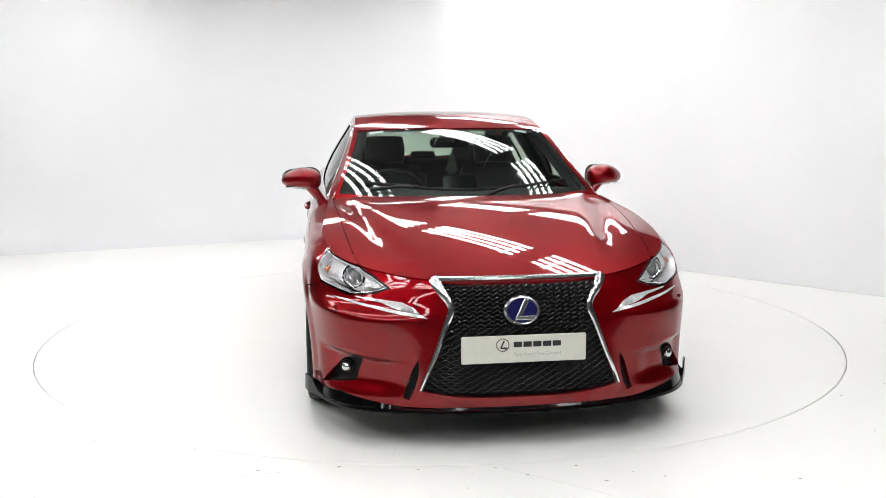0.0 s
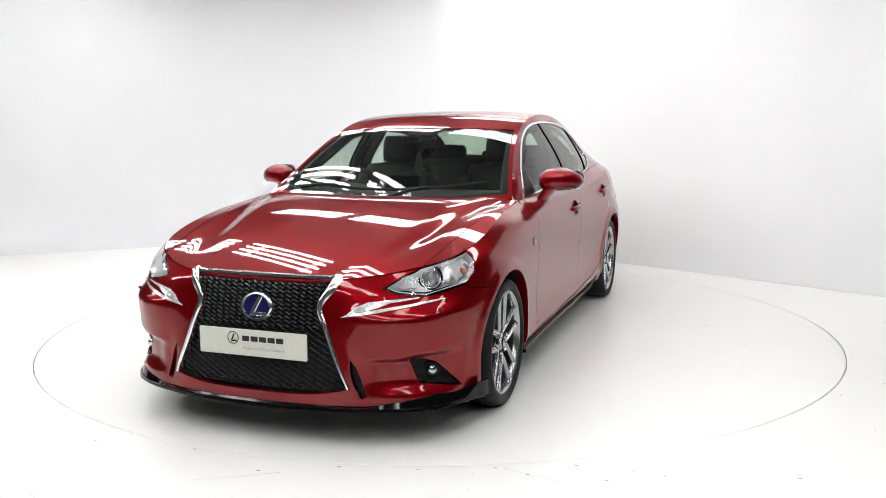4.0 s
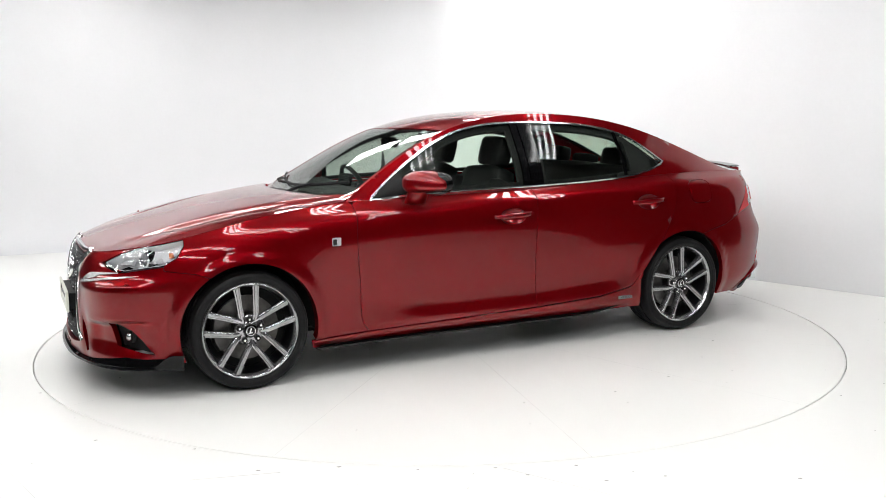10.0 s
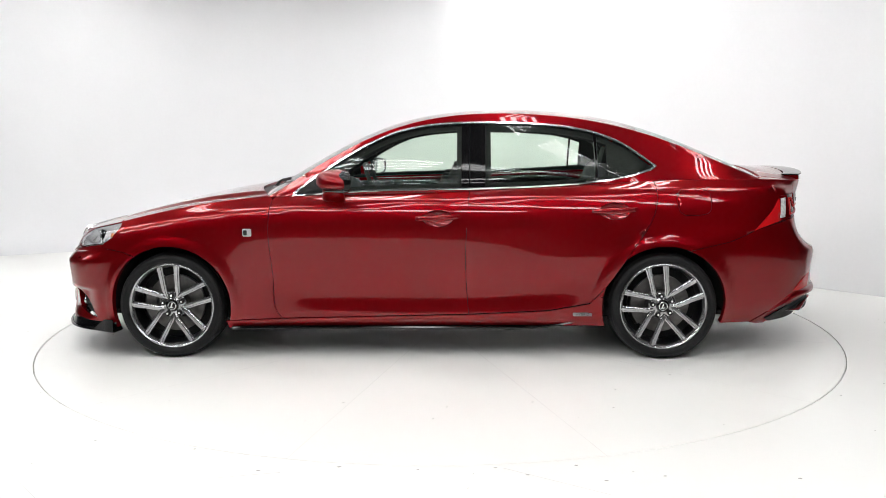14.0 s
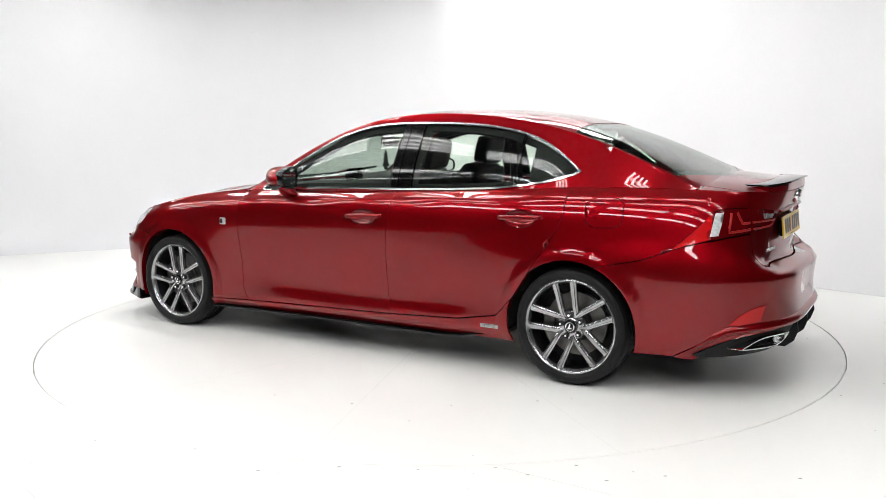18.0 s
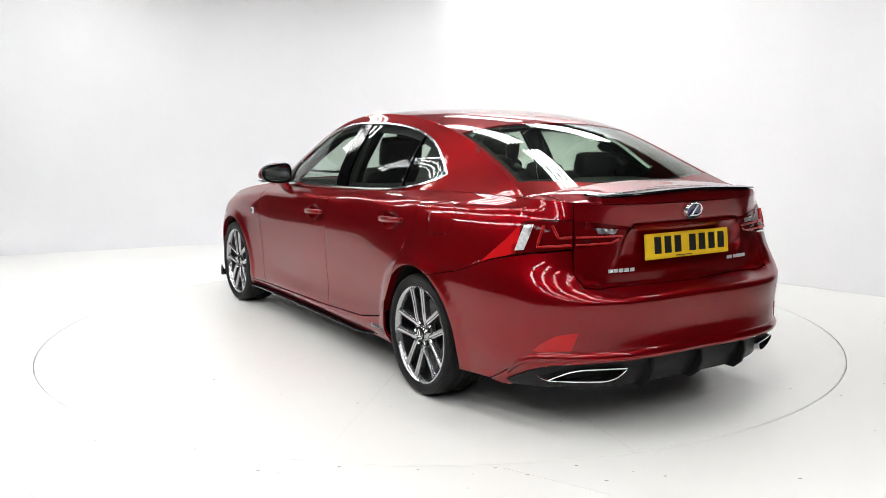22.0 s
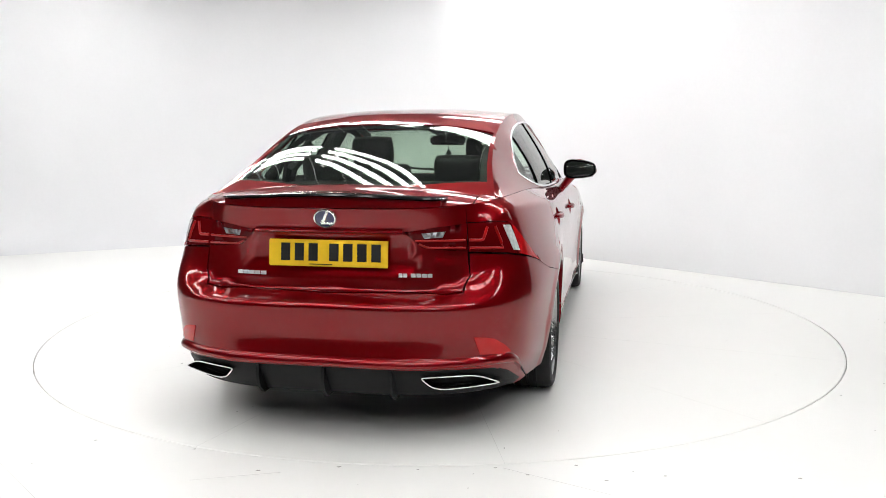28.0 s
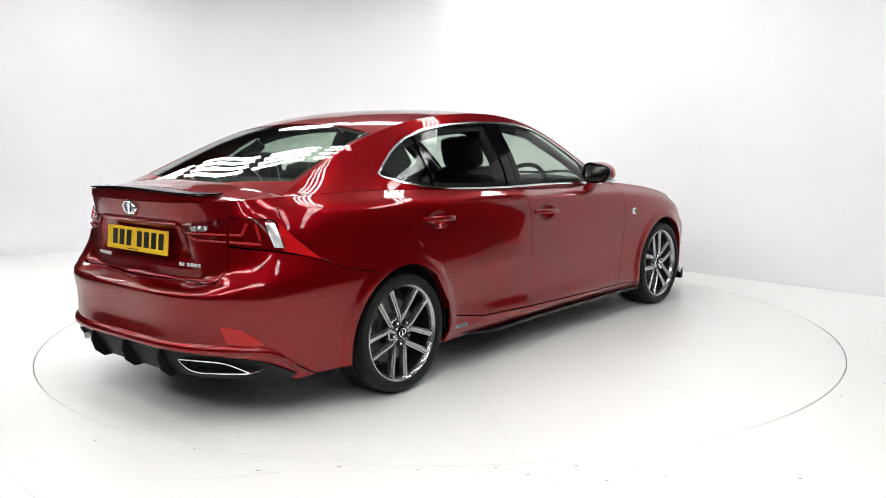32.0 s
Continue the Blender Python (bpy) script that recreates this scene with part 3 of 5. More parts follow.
def s_of_x(x):
    return np.interp(-np.asarray(x, float), -PX(_sd), _sd)


def s_at(x, z):
    """The distance along the plan at which the body, at height z, stands at length x."""
    q = skin(_sd[::6], np.full(len(_sd[::6]), z))[:, 0]
    return float(np.interp(-x, -q, _sd[::6]))


def flank(x, z):
    """The left flank at length x and height z."""
    x = np.asarray(x, float)
    s = s_of_x(x)
    for _ in range(3):
        e = skin(s, z)[..., 0] - x
        s = s + np.clip(e, -0.05, 0.05)
    return skin(s, z)


def edge_y(x):
    """Half width of the body's upper edge at x."""
    return np.interp(-np.asarray(x, float), -_top[:, 0], _top[:, 1])


def edge_z(x):
    return np.interp(-np.asarray(x, float), -_top[:, 0], _top[:, 2])


# the greenhouse: line over the middle, and the rail from the windscreen's foot along the roof's edge to the boot
roof_mid = even_curve((1.1, 0.85, 0.6, 0.35, 0.1, -0.2, -0.55, -0.9, -1.25, -1.58, -1.85, -2.12),
                          (0.8404, 0.983, 1.1288, 1.2569, 1.3469, 1.4019, 1.4161, 1.3965, 1.3337, 1.2222, 1.1057, 0.9835), 8)
rail_y = even_curve((1.1, 0.75, 0.4, 0.05, -0.3, -0.75, -1.2, -1.6, -1.95, -2.12), (0.80, 0.714, 0.634, 0.580, 0.567, 0.566, 0.563, 0.592, 0.655, 0.692), 6)
rail_z = even_curve((1.1, 0.85, 0.6, 0.35, 0.1, -0.2, -0.55, -0.9, -1.25, -1.58, -1.85, -2.12), (0.7606, 0.9149, 1.0721, 1.2121, 1.3122, 1.3737, 1.3866, 1.3594, 1.2886, 1.1741, 1.0602, 0.9454), 8)
deck_mid = natural_spline((-1.90, -2.05, -2.2, -2.29, -2.335), (1.064, 1.057, 1.044, 1.026, 0.985))


def deck(x, y):
    """The boot's upper side."""
    x, y = np.asarray(x, float), np.asarray(y, float)
    t = np.clip(np.abs(y) / np.maximum(edge_y(x), 0.02), 0, 1.1)
    zc, ze = deck_mid(x), edge_z(x)
    return np.stack([x, y, ze + (zc - ze) * (1 - t ** 2.2)], -1)


def canopy(x, y):
    """Windscreen, roof and rear window."""
    x, y = np.asarray(x, float), np.asarray(y, float)
    t = np.clip(np.abs(y) / np.maximum(rail_y(x), 0.02), 0, 1.15)
    zc, zr = roof_mid(x), rail_z(x)
    power = 2.4 + 0.9 * np.clip((-1.05 - x) / 0.5, 0, 1)          # the rear window wraps round at its sides
    return np.stack([x, y, zr + (zc - zr) * (1 - t ** power)], -1)


def cabin(x, z):
    """The left side of the cabin between the waist and the roof rail."""
    x, z = np.asarray(x, float), np.asarray(z, float)
    zb, yb, zr, yr = edge_z(x), edge_y(x), rail_z(x), rail_y(x)
    q = np.clip((z - zb) / np.maximum(zr - zb, 0.01), -0.2, 1.2)
    k = np.clip((-0.75 - x) / 0.85, 0, 1)
    k = k * k * (3 - 2 * k)
    # the glass bulges, the rear pillar's foot is hollow
    y = yb + (yr - yb) * q + (0.036 - 0.046 * k) * np.sin(math.pi * np.clip(q, 0, 1) ** (0.65 + 0.35 * k)) * np.clip((zr - zb) / 0.3, 0, 1)
    return np.stack([x, y, z], -1)


def mirror_side(ob_function):
    for side in (1, -1):
        ob_function(side)


car = new("car")
tagged(car, "shiny dark red four-door saloon car parked on a white turntable", "car")

# shut lines of the flank, as length and height
DOOR_FRONT = [(0.818, 0.905), (0.822, 0.84), (0.827, 0.706), (0.808, 0.417), (0.785, 0.26), (0.762, 0.233)]
DOOR_MID = [(-0.302, 0.258), (-0.288, 0.45), (-0.285, 0.602), (-0.296, 0.80), (-0.307, 0.951)]
DOOR_REAR = [(-0.985, 0.322), (-1.035, 0.372), (-1.13, 0.50), (-1.217, 0.627), (-1.30, 0.75), (-1.346, 0.86), (-1.352, 1.0)]
LAMP_REAR = [(1.695, 0.785), (1.70, 0.745), (1.74, 0.69), (1.80, 0.655)]


HANDLES = ((-0.130, 0.803), (-1.115, 0.842))


def smooth_loop(pts, times):
    """A closed outline with its corners cut round."""
    p = np.asarray(pts, float)
    for _ in range(times):
        q = np.roll(p, -1, axis=0)
        p = np.stack([p * 0.82 + q * 0.18, p * 0.18 + q * 0.82], 1).reshape(-1, 2)
    return p


FLAP = smooth_loop([(-1.455, 0.958), (-1.652, 0.964), (-1.658, 0.822), (-1.478, 0.814)], 3)


EXHAUST = smooth_loop([(0.405, 0.298), (0.46, 0.302), (0.60, 0.300), (0.65, 0.288), (0.722, 0.249), (0.70, 0.243), (0.600, 0.238), (0.495, 0.236), (0.450, 0.250)], 3)


def ellipse(cx, cy, rx, ry, n=24):
    a = np.linspace(0, 2 * math.pi, n, endpoint=False)
    return np.stack([cx + rx * np.cos(a), cy + ry * np.sin(a)], -1)


def waist_run(x0, x1, n=16):
    x = np.linspace(x0, x1, n)
    return np.stack([x, edge_z(x)], -1)


def build_flank(side):
    # front wing
    a0 = np.degrees(math.atan2(0.217 - WHEEL_Z, -math.sqrt(ARCH_R ** 2 - (0.217 - WHEEL_Z) ** 2))) % 360
    o = chain(smooth_line(DOOR_FRONT), [(1.0, 0.222)], arc(WHEEL_X, WHEEL_Z, ARCH_R, a0, 56), [(1.66, 0.612), (1.80, 0.632)], LAMP_REAR[::-1], waist_run(1.70, 0.83, 20))
    panel("front_wing", o, flank, M_PAINT, car, side=side, h=0.022, lip=0.05)
    # doors
    o = chain(smooth_line(DOOR_FRONT)[::-1], waist_run(0.80, -0.305, 20), smooth_line(DOOR_MID)[::-1], [(0.2, 0.247)])
    panel("front_door", o, flank, M_PAINT, car, side=side, holes=[ellipse(*HANDLES[0], 0.084, 0.046, 32)])
    o = chain(smooth_line(DOOR_MID), waist_run(-0.31, -1.345, 20), smooth_line(DOOR_REAR)[::-1], [(-0.75, 0.280)])
    panel("rear_door", o, flank, M_PAINT, car, side=side, holes=[ellipse(*HANDLES[1], 0.084, 0.046, 32)])
    # sill
    a1 = 180 + math.degrees(math.asin((WHEEL_Z - 0.172) / ARCH_R))
    o = chain([(1.085, 0.215), (0.762, 0.229), (0.2, 0.243), (-0.302, 0.254), (-0.75, 0.276), (-0.985, 0.318), (-1.028, 0.360)],
              arc(-WHEEL_X, WHEEL_Z, ARCH_R, 9, -20, 8), [(-0.6, 0.185), (0.3, 0.180), (1.075, 0.172)])
    panel("sill", o, flank, M_PAINT, car, side=side)
    # rear wing
    o = chain(smooth_line(DOOR_REAR), waist_run(-1.36, -2.06, 20), [(-2.085, 0.955), (-2.062, 0.902), (-2.01, 0.836), (-1.955, 0.785), (-1.90, 0.730), (-1.845, 0.704), (-1.76, 0.672)],
              arc(-WHEEL_X, WHEEL_Z, ARCH_R, 112, 10, 24))
    panel("rear_wing", o, flank, M_PAINT, car, side=side, h=0.022, lip=0.04, holes=[FLAP] if side > 0 else [])
    if side > 0:
        panel("fuel_flap", FLAP, flank, M_PAINT, car, side=side, h=0.02, lip=0.01)
    # pillars and roof side, round the window opening
    top = np.linspace(0.845, -1.97, 96)
    o = chain(np.stack([top, rail_z(top)], -1), waist_run(-1.96, 0.84, 40))
    panel("side_frame", o, cabin, M_PAINT, car, holes=[inset(window_line(), -0.002)], side=side, gap=0.0, lip=0.01, h=0.024)


def window_line():
    low = smooth_line([(0.705, 0.922), (0.375, 0.946), (-0.312, 0.962), (-1.017, 0.996), (-1.20, 1.022), (-1.345, 1.062)], 40)
    high = smooth_line([(-1.375, 1.082), (-1.30, 1.138), (-1.189, 1.212), (-1.023, 1.278), (-0.826, 1.315), (-0.369, 1.336), (-0.108, 1.326), (0.153, 1.270), (0.416, 1.137), (0.560, 1.044), (0.698, 0.940)], 50)
    return chain(low, high)


mirror_side(build_flank)

# bonnet between the wings' upper sides
_r6 = _top[(_top[:, 0] > 0.86)]
SHUT_X, SHUT_Y = (1.90, 0.655), (1.02, 0.735)
_nose = _r6[_r6[:, 0] > SHUT_X[0]]
_nose = np.concatenate([_nose[::-1] * (1, 1, 1), _nose * (1, -1, 1)])[::8, :2]


def shut_y(x):
    return np.interp(x, (0.84, 1.02, 1.5, 1.80, 1.93), (0.742, 0.735, 0.704, 0.672, 0.640))


_by = np.linspace(-0.738, 0.738, 30)
_hx = np.linspace(0.86, 1.875, 16)
bonnet_outline = chain(np.stack([_hx, shut_y(_hx)], -1), _nose, np.stack([_hx[::-1], -shut_y(_hx[::-1])], -1), np.stack([1.0 - 0.15 * (_by / 0.738) ** 2, _by], -1)[1:-1])
panel("bonnet", bonnet_outline, bonnet, M_PAINT, car, h=0.03, gap=0.0022)
_wx = np.linspace(1.885, 0.845, 30)
for _g in (1, -1):
    panel("front_wing_top", chain(np.stack([_wx, edge_y(_wx)], -1), np.stack([_wx[::-1], shut_y(_wx[::-1])], -1)), bonnet, M_PAINT, car, h=0.03, gap=0.001, side=_g)

# windscreen, rear window, roof
def screen_outline(x_top, x_foot, bow_top, bow_foot, edge_top, edge_foot, n=24):
    """An outline on the canopy between two bowed edges, drawn in from the rail."""
    xs = np.linspace(x_top - bow_top, x_foot - bow_foot, n)
    k = np.linspace(0, 1, n)
    left = np.stack([xs, rail_y(xs) - (edge_top + (edge_foot - edge_top) * k)], -1)
    yf = np.linspace(left[-1, 1], -left[-1, 1], n)[1:-1]
    foot = np.stack([x_foot - bow_foot * (yf / left[-1, 1]) ** 2, yf], -1)
    yt = np.linspace(-left[0, 1], left[0, 1], n)[1:-1]
    top = np.stack([x_top - bow_top * (yt / left[0, 1]) ** 2, yt], -1)
    return chain(left, foot, left[::-1] * (1, -1), top)


front_screen = screen_outline(0.235, 0.960, 0.060, 0.165, 0.028, 0.020)
rear_screen = screen_outline(-1.265, -1.985, 0.022, -0.135, 0.014, 0.028)
_x = np.append(np.linspace(0.845, -1.97, 96), -2.0)
panel("roof", chain(np.stack([_x[1:], rail_y(_x[1:])], -1), np.stack([_x[:0:-1], -rail_y(_x[:0:-1])], -1), [(0.85, -0.72), (1.0, -0.5), (1.04, 0.0), (1.0, 0.5), (0.85, 0.72)]),
      canopy, M_PAINT, car, holes=[front_screen, rear_screen], gap=0.0, lip=0.012)
ws = panel("windscreen", front_screen, canopy, M_SCREEN, car, gap=0.001, lip=0.005, raise_=-0.002, back=True, h=0.05)
rw = panel("rear_window", rear_screen, canopy, M_WINDOW, car, gap=0.001, lip=0.005, raise_=-0.002, back=True, h=0.05)
for o in (ws, rw):
    o.visible_shadow = False

# boot lid: top and rear face
BOOT_Y = 0.592
_yy = np.linspace(-BOOT_Y, BOOT_Y, 30)
xr = np.interp(np.abs(_yy), _top[::-1][:3000, 1], _top[::-1][:3000, 0])
boot_top = chain([(-1.992, BOOT_Y)], np.stack([np.full(30, -1.995) - 0.0 * _yy, _yy[::-1]], -1)[1:-1], [(-1.992, -BOOT_Y)], np.stack([xr + 0.002, _yy], -1))


def tail(s, z):
    """The tail by distance from its middle line: positive to the car's left."""
    return skin(S_END - np.asarray(s, float), z)


panel("boot_lid", boot_top, deck, M_PAINT, car)
for side in (1, -1):
    o = chain([(-1.965, BOOT_Y + 0.004)], np.stack([np.linspace(-1.97, -2.15, 12), np.maximum(edge_y(np.linspace(-1.97, -2.15, 12)), BOOT_Y + 0.012)], -1), [(-2.165, BOOT_Y + 0.004)])
    panel("rear_wing_top", o, deck, M_PAINT, car, side=side, gap=0.001)
zt = lambda s: ZK[6](S_END - np.abs(s))
ss = np.linspace(-0.657, 0.657, 30)
panel("boot_face", chain(np.stack([ss, zt(ss) - 0.001], -1), [(0.657, 0.70), (0.606, 0.642), (0.53, 0.6305)], [(-0.53, 0.6305), (-0.606, 0.642), (-0.657, 0.70)]), tail, M_PAINT, car)

# bumpers
grille_edge = smooth_line([(0.36, 0.690), (0.325, 0.64), (0.290, 0.575), (0.305, 0.53), (0.345, 0.42), (0.395, 0.30), (0.418, 0.242)], 26)
grille_line = chain(grille_edge, smooth_line([(0.418, 0.242), (0.30, 0.222), (0.0, 0.214), (-0.30, 0.222), (-0.418, 0.242)], 20)[1:-1], grille_edge[::-1] * (-1, 1))
fs = s_at(1.79, 0.63)
s_f = np.linspace(0.0, 0.80, 16)
LAMP_TOP = [(0.76, 0.716), (0.684, 0.699), (0.62, 0.674), (0.578, 0.655)]
LAMP_FOOT = [(0.626, 0.637), (0.714, 0.625), (0.78, 0.621), (0.904, 0.640), (s_at(1.80, 0.653), 0.653)]
half = chain(np.stack([s_f, ZK[6](s_f) - 0.003], -1), np.array(LAMP_TOP) + (-0.003, 0.002), [(0.568, 0.653)], np.array(LAMP_FOOT) - (0, 0.003), [(s_at(1.80, 0.632), 0.632), (s_at(1.66, 0.612), 0.612)],
             [(float(s_of_x(WHEEL_X + ARCH_R * math.cos(a))), WHEEL_Z + ARCH_R * math.sin(a)) for a in np.radians(np.linspace(56, -22, 16))],
             [(1.0, 0.196), (0.90, 0.198), (0.80, 0.208), (0.64, 0.188), (0.5, 0.170), (0.0, 0.170)])
bumper_front = chain(half, half[::-1][1:-1] * (-1, 1))
fog = lambda g: np.array([(0.684, 0.366), (0.743, 0.366), (0.824, 0.336), (0.882, 0.290), (0.950, 0.222), (0.838, 0.243), (0.728, 0.262), (0.706, 0.317)]) * (g, 1)
slot = lambda g: np.array([(0.432, 0.368), (0.456, 0.333), (0.482, 0.265), (0.498, 0.210), (0.474, 0.202), (0.446, 0.262), (0.434, 0.31)]) * (g, 1)
bumper = panel("front_bumper", bumper_front, skin, M_PAINT, car, holes=[grille_line, fog(1), fog(-1), slot(1), slot(-1)], h=0.02, lip=0.03)

hb = chain([(0.0, 0.6295), (0.53, 0.6295), (0.6085, 0.640), (0.659, 0.698), (0.664, 0.794), (0.70, 0.794), (0.856, 0.784)],
           [(S_END - s_at(x, z), z) for x, z in ((-2.04, 0.765), (-1.96, 0.746), (-1.90, 0.7275), (-1.845, 0.7035), (-1.76, 0.6715))],
           [(S_END - float(s_of_x(-WHEEL_X - ARCH_R * math.cos(a))), WHEEL_Z + ARCH_R * math.sin(a)) for a in np.radians(np.linspace(68, -17, 16))],
           [(1.105, 0.198), (1.03, 0.240), (0.959, 0.282), (0.893, 0.338), (0.85, 0.355), (0.75, 0.365), (0.5, 0.362), (0.0, 0.360)])
bumper_rear = chain(hb, hb[::-1][1:-1] * (-1, 1))
panel("rear_bumper", bumper_rear, tail, M_PAINT, car, h=0.03, lip=0.03)

_v = np.array([(0.0, 0.358), (0.5, 0.360), (0.75, 0.362), (0.85, 0.351), (0.893, 0.333), (0.959, 0.277), (1.03, 0.236), (1.105, 0.194), (1.05, 0.183), (1.0, 0.182), (0.93, 0.212), (0.85, 0.266), (0.754, 0.308), (0.55, 0.325), (0.0, 0.330)])
panel("rear_valance", chain(_v, _v[::-1][1:-1] * (-1, 1)), tail, M_PAINT, car, h=0.025, lip=0.02)


# ================= the car's fittings =================
def out_normal(lift, a, b):
    e = 3e-3
    n = np.cross(lift(a + e, b) - lift(a - e, b), lift(a, b + e) - lift(a, b - e))
    n = n / np.linalg.norm(n, axis=-1, keepdims=True)
    p = lift(a, b) - np.array([0, 0, 0.6])
    return np.where(np.sum(n * p, axis=-1, keepdims=True) < 0, -n, n)


def on_skin(lift, a, b, off=0.0):
    a, b = np.asarray(a, float), np.asarray(b, float)
    return lift(a, b) + out_normal(lift, a, b) * off


def ribbon(name, rows, material, parent, label="", close=False, angle=40):
    """A strip lofted through equal rows of points; the section is closed."""
    bm = bmesh.new()
    vs = [[bm.verts.new(tuple(map(float, p))) for p in r] for r in rows]
    n = len(rows[0])
    for a, b in zip(vs, vs[1:] + ([vs[0]] if close else [])):
        for i in range(n):
            bm.faces.new((a[i], a[(i + 1) % n], b[(i + 1) % n], b[i]))
    if not close:
        bm.faces.new(vs[0][::-1])
        bm.faces.new(vs[-1])
    return part(name, bm, material, parent, label, angle=angle)


def clip_x(poly, x0, x1):
    """The part of an outline between two lengths."""
    for sgn, lim in ((1, x0), (-1, -x1)):
        out = []
        for a, b in zip(poly, np.roll(poly, -1, axis=0)):
            da, db = sgn * a[0] - lim, sgn * b[0] - lim
            if da >= 0:
                out.append(a)
            if da * db < 0:
                out.append(a + (b - a) * da / (da - db))
        poly = np.array(out)
    return poly


def box_part(name, size, m, material, parent, label="", bevel=0.004, seg=2):
    bm = bmesh.new()
    bm_box(bm, size, m, bevel, seg)
    return part(name, bm, material, parent, label)


def words(name, text, size, m, material, parent, depth=0.001):
    """Lettering in the built-in font, as a mesh."""
    cu = bpy.data.curves.new(name, "FONT")
    cu.body, cu.size, cu.align_x, cu.align_y, cu.extrude = text, size, "CENTER", "CENTER", depth
    tmp = new(name, cu)
    bpy.context.view_layer.update()
    me = bpy.data.meshes.new_from_object(tmp.evaluated_get(bpy.context.evaluated_depsgraph_get()))
    bpy.data.objects.remove(tmp)
    me.transform(m)
    me.materials.clear()
    me.materials.append(material)
    ob = new(name, me)
    ob.parent = parent
    return ob


FACE_FRONT = Matrix(((0, 0, 1, 0), (1, 0, 0, 0), (0, 1, 0, 0), (0, 0, 0, 1)))       # x -> y, y -> z, z -> x
FACE_REAR = Matrix(((0, 0, -1, 0), (-1, 0, 0, 0), (0, 1, 0, 0), (0, 0, 0, 1)))
FACE_LEFT = Matrix(((-1, 0, 0, 0), (0, 0, 1, 0), (0, 1, 0, 0), (0, 0, 0, 1)))
FACE_RIGHT = Matrix(((1, 0, 0, 0), (0, 0, -1, 0), (0, 1, 0, 0), (0, 0, 0, 1)))


# ---- wheels ----
def build_wheel():
    """A ten-spoke wheel about the y axis, its face towards +y."""
    # the barrel's dark colour paints the shade between the spokes
    bm = bmesh.new()
    bm_lathe(bm, [(0.2240, -0.012), (0.217, -0.05), (0.214, -0.12), (0.224, -0.19), (0.243, -0.20)], 72)
    wheel = part("wheel", bm, M_RIMSHADE, car, "alloy wheel with five pairs of spokes, its barrel coloured as shaded", angle=30)
    bm = bmesh.new()
    bm_lathe(bm, [(0.2465, -0.012), (0.246, 0.006), (0.2445, 0.015), (0.239, 0.017), (0.2325, 0.012), (0.2270, 0.0), (0.2240, -0.012)], 96)
    part("rim_lip", bm, M_RIM, wheel, angle=30)
    bm = bmesh.new()
    prof = [(0.243, 0.006), (0.250, 0.019), (0.262, 0.026), (0.278, 0.026), (0.291, 0.019), (0.2985, 0.004), (0.3015, -0.014), (0.303, -0.03)]
    for y in (-0.052, -0.090, -0.128, -0.160):
        prof += [(0.3035, y + 0.006), (0.297, y + 0.004), (0.297, y - 0.004), (0.3035, y - 0.006)]
    prof += [(0.3015, -0.180), (0.2985, -0.196), (0.291, -0.208), (0.270, -0.214), (0.250, -0.207), (0.243, -0.196)]
    bm_lathe(bm, prof, 96)
    part("tyre", bm, M_RUBBER, wheel, "black low-profile tyre with grooved tread", angle=25)
    for k in range(5):
        for g in (-1, 1):
            rows = []
            for r, off, w, y in ((0.036, 0.0290, 0.018, -0.012), (0.055, 0.0325, 0.024, -0.006), (0.075, 0.0375, 0.029, -0.001), (0.11, 0.0400, 0.029, 0.001), (0.16, 0.0435, 0.031, 0.003), (0.205, 0.0475, 0.034, 0.006), (0.234, 0.0505, 0.038, 0.009)):
                row = []
                for q, yy in ((-0.5, y - 0.010), (-0.46, y - 0.006), (-0.24, y - 0.003), (-0.18, y + 0.001), (0.18, y + 0.001), (0.24, y - 0.003), (0.46, y - 0.006), (0.5, y - 0.010), (0.40, y - 0.036), (-0.40, y - 0.036)):
                    row.append((g * off + q * w, yy, r))
                rows.append(row)
            sp = ribbon("spoke", rows, M_RIM, wheel, angle=25)
            sp.data.transform(Matrix.Rotation(radians(72 * k), 4, "Y"))
        bm = bmesh.new()
        bm_lathe(bm, [(0.0, 0.004), (0.006, 0.004), (0.009, 0.0), (0.0095, -0.02)], 6)
        bmesh.ops.translate(bm, vec=(0.0, 0.0, 0.057), verts=bm.verts)
        bmesh.ops.transform(bm, matrix=Matrix.Rotation(radians(72 * k), 4, "Y"), verts=bm.verts)
        part("wheel_nut", bm, M_CHROME, wheel)
        bm = bmesh.new()
        bm_lathe(bm, [(0.0095, -0.004), (0.014, -0.003), (0.0155, -0.012)], 16)
        bmesh.ops.translate(bm, vec=(0.0, 0.0, 0.057), verts=bm.verts)
        bmesh.ops.transform(bm, matrix=Matrix.Rotation(radians(72 * k), 4, "Y"), verts=bm.verts)
        part("nut_seat", bm, M_BLACK, wheel)
    bm = bmesh.new()
    bm_lathe(bm, [(0.034, 0.002), (0.038, -0.006), (0.046, -0.011), (0.070, -0.014), (0.076, -0.020), (0.076, -0.05), (0.0, -0.05)], 40)
    part("hub", bm, M_RIM, wheel, angle=30)
    bm = bmesh.new()
    bm_lathe(bm, [(0.0, 0.0075), (0.028, 0.007), (0.033, 0.004), (0.034, -0.004)], 36)
    cap = part("centre_cap", bm, M_BLACKGLOSS, wheel)
    bm = bmesh.new()
    bm_lathe(bm, [(0.020, 0.0076), (0.0225, 0.0085), (0.025, 0.0076)], 32)
    bm_box(bm, (0.006, 0.002, 0.026), Matrix.Translation((0.002, 0.008, 0.002)) @ Matrix.Rotation(radians(-25), 4, "Y"))
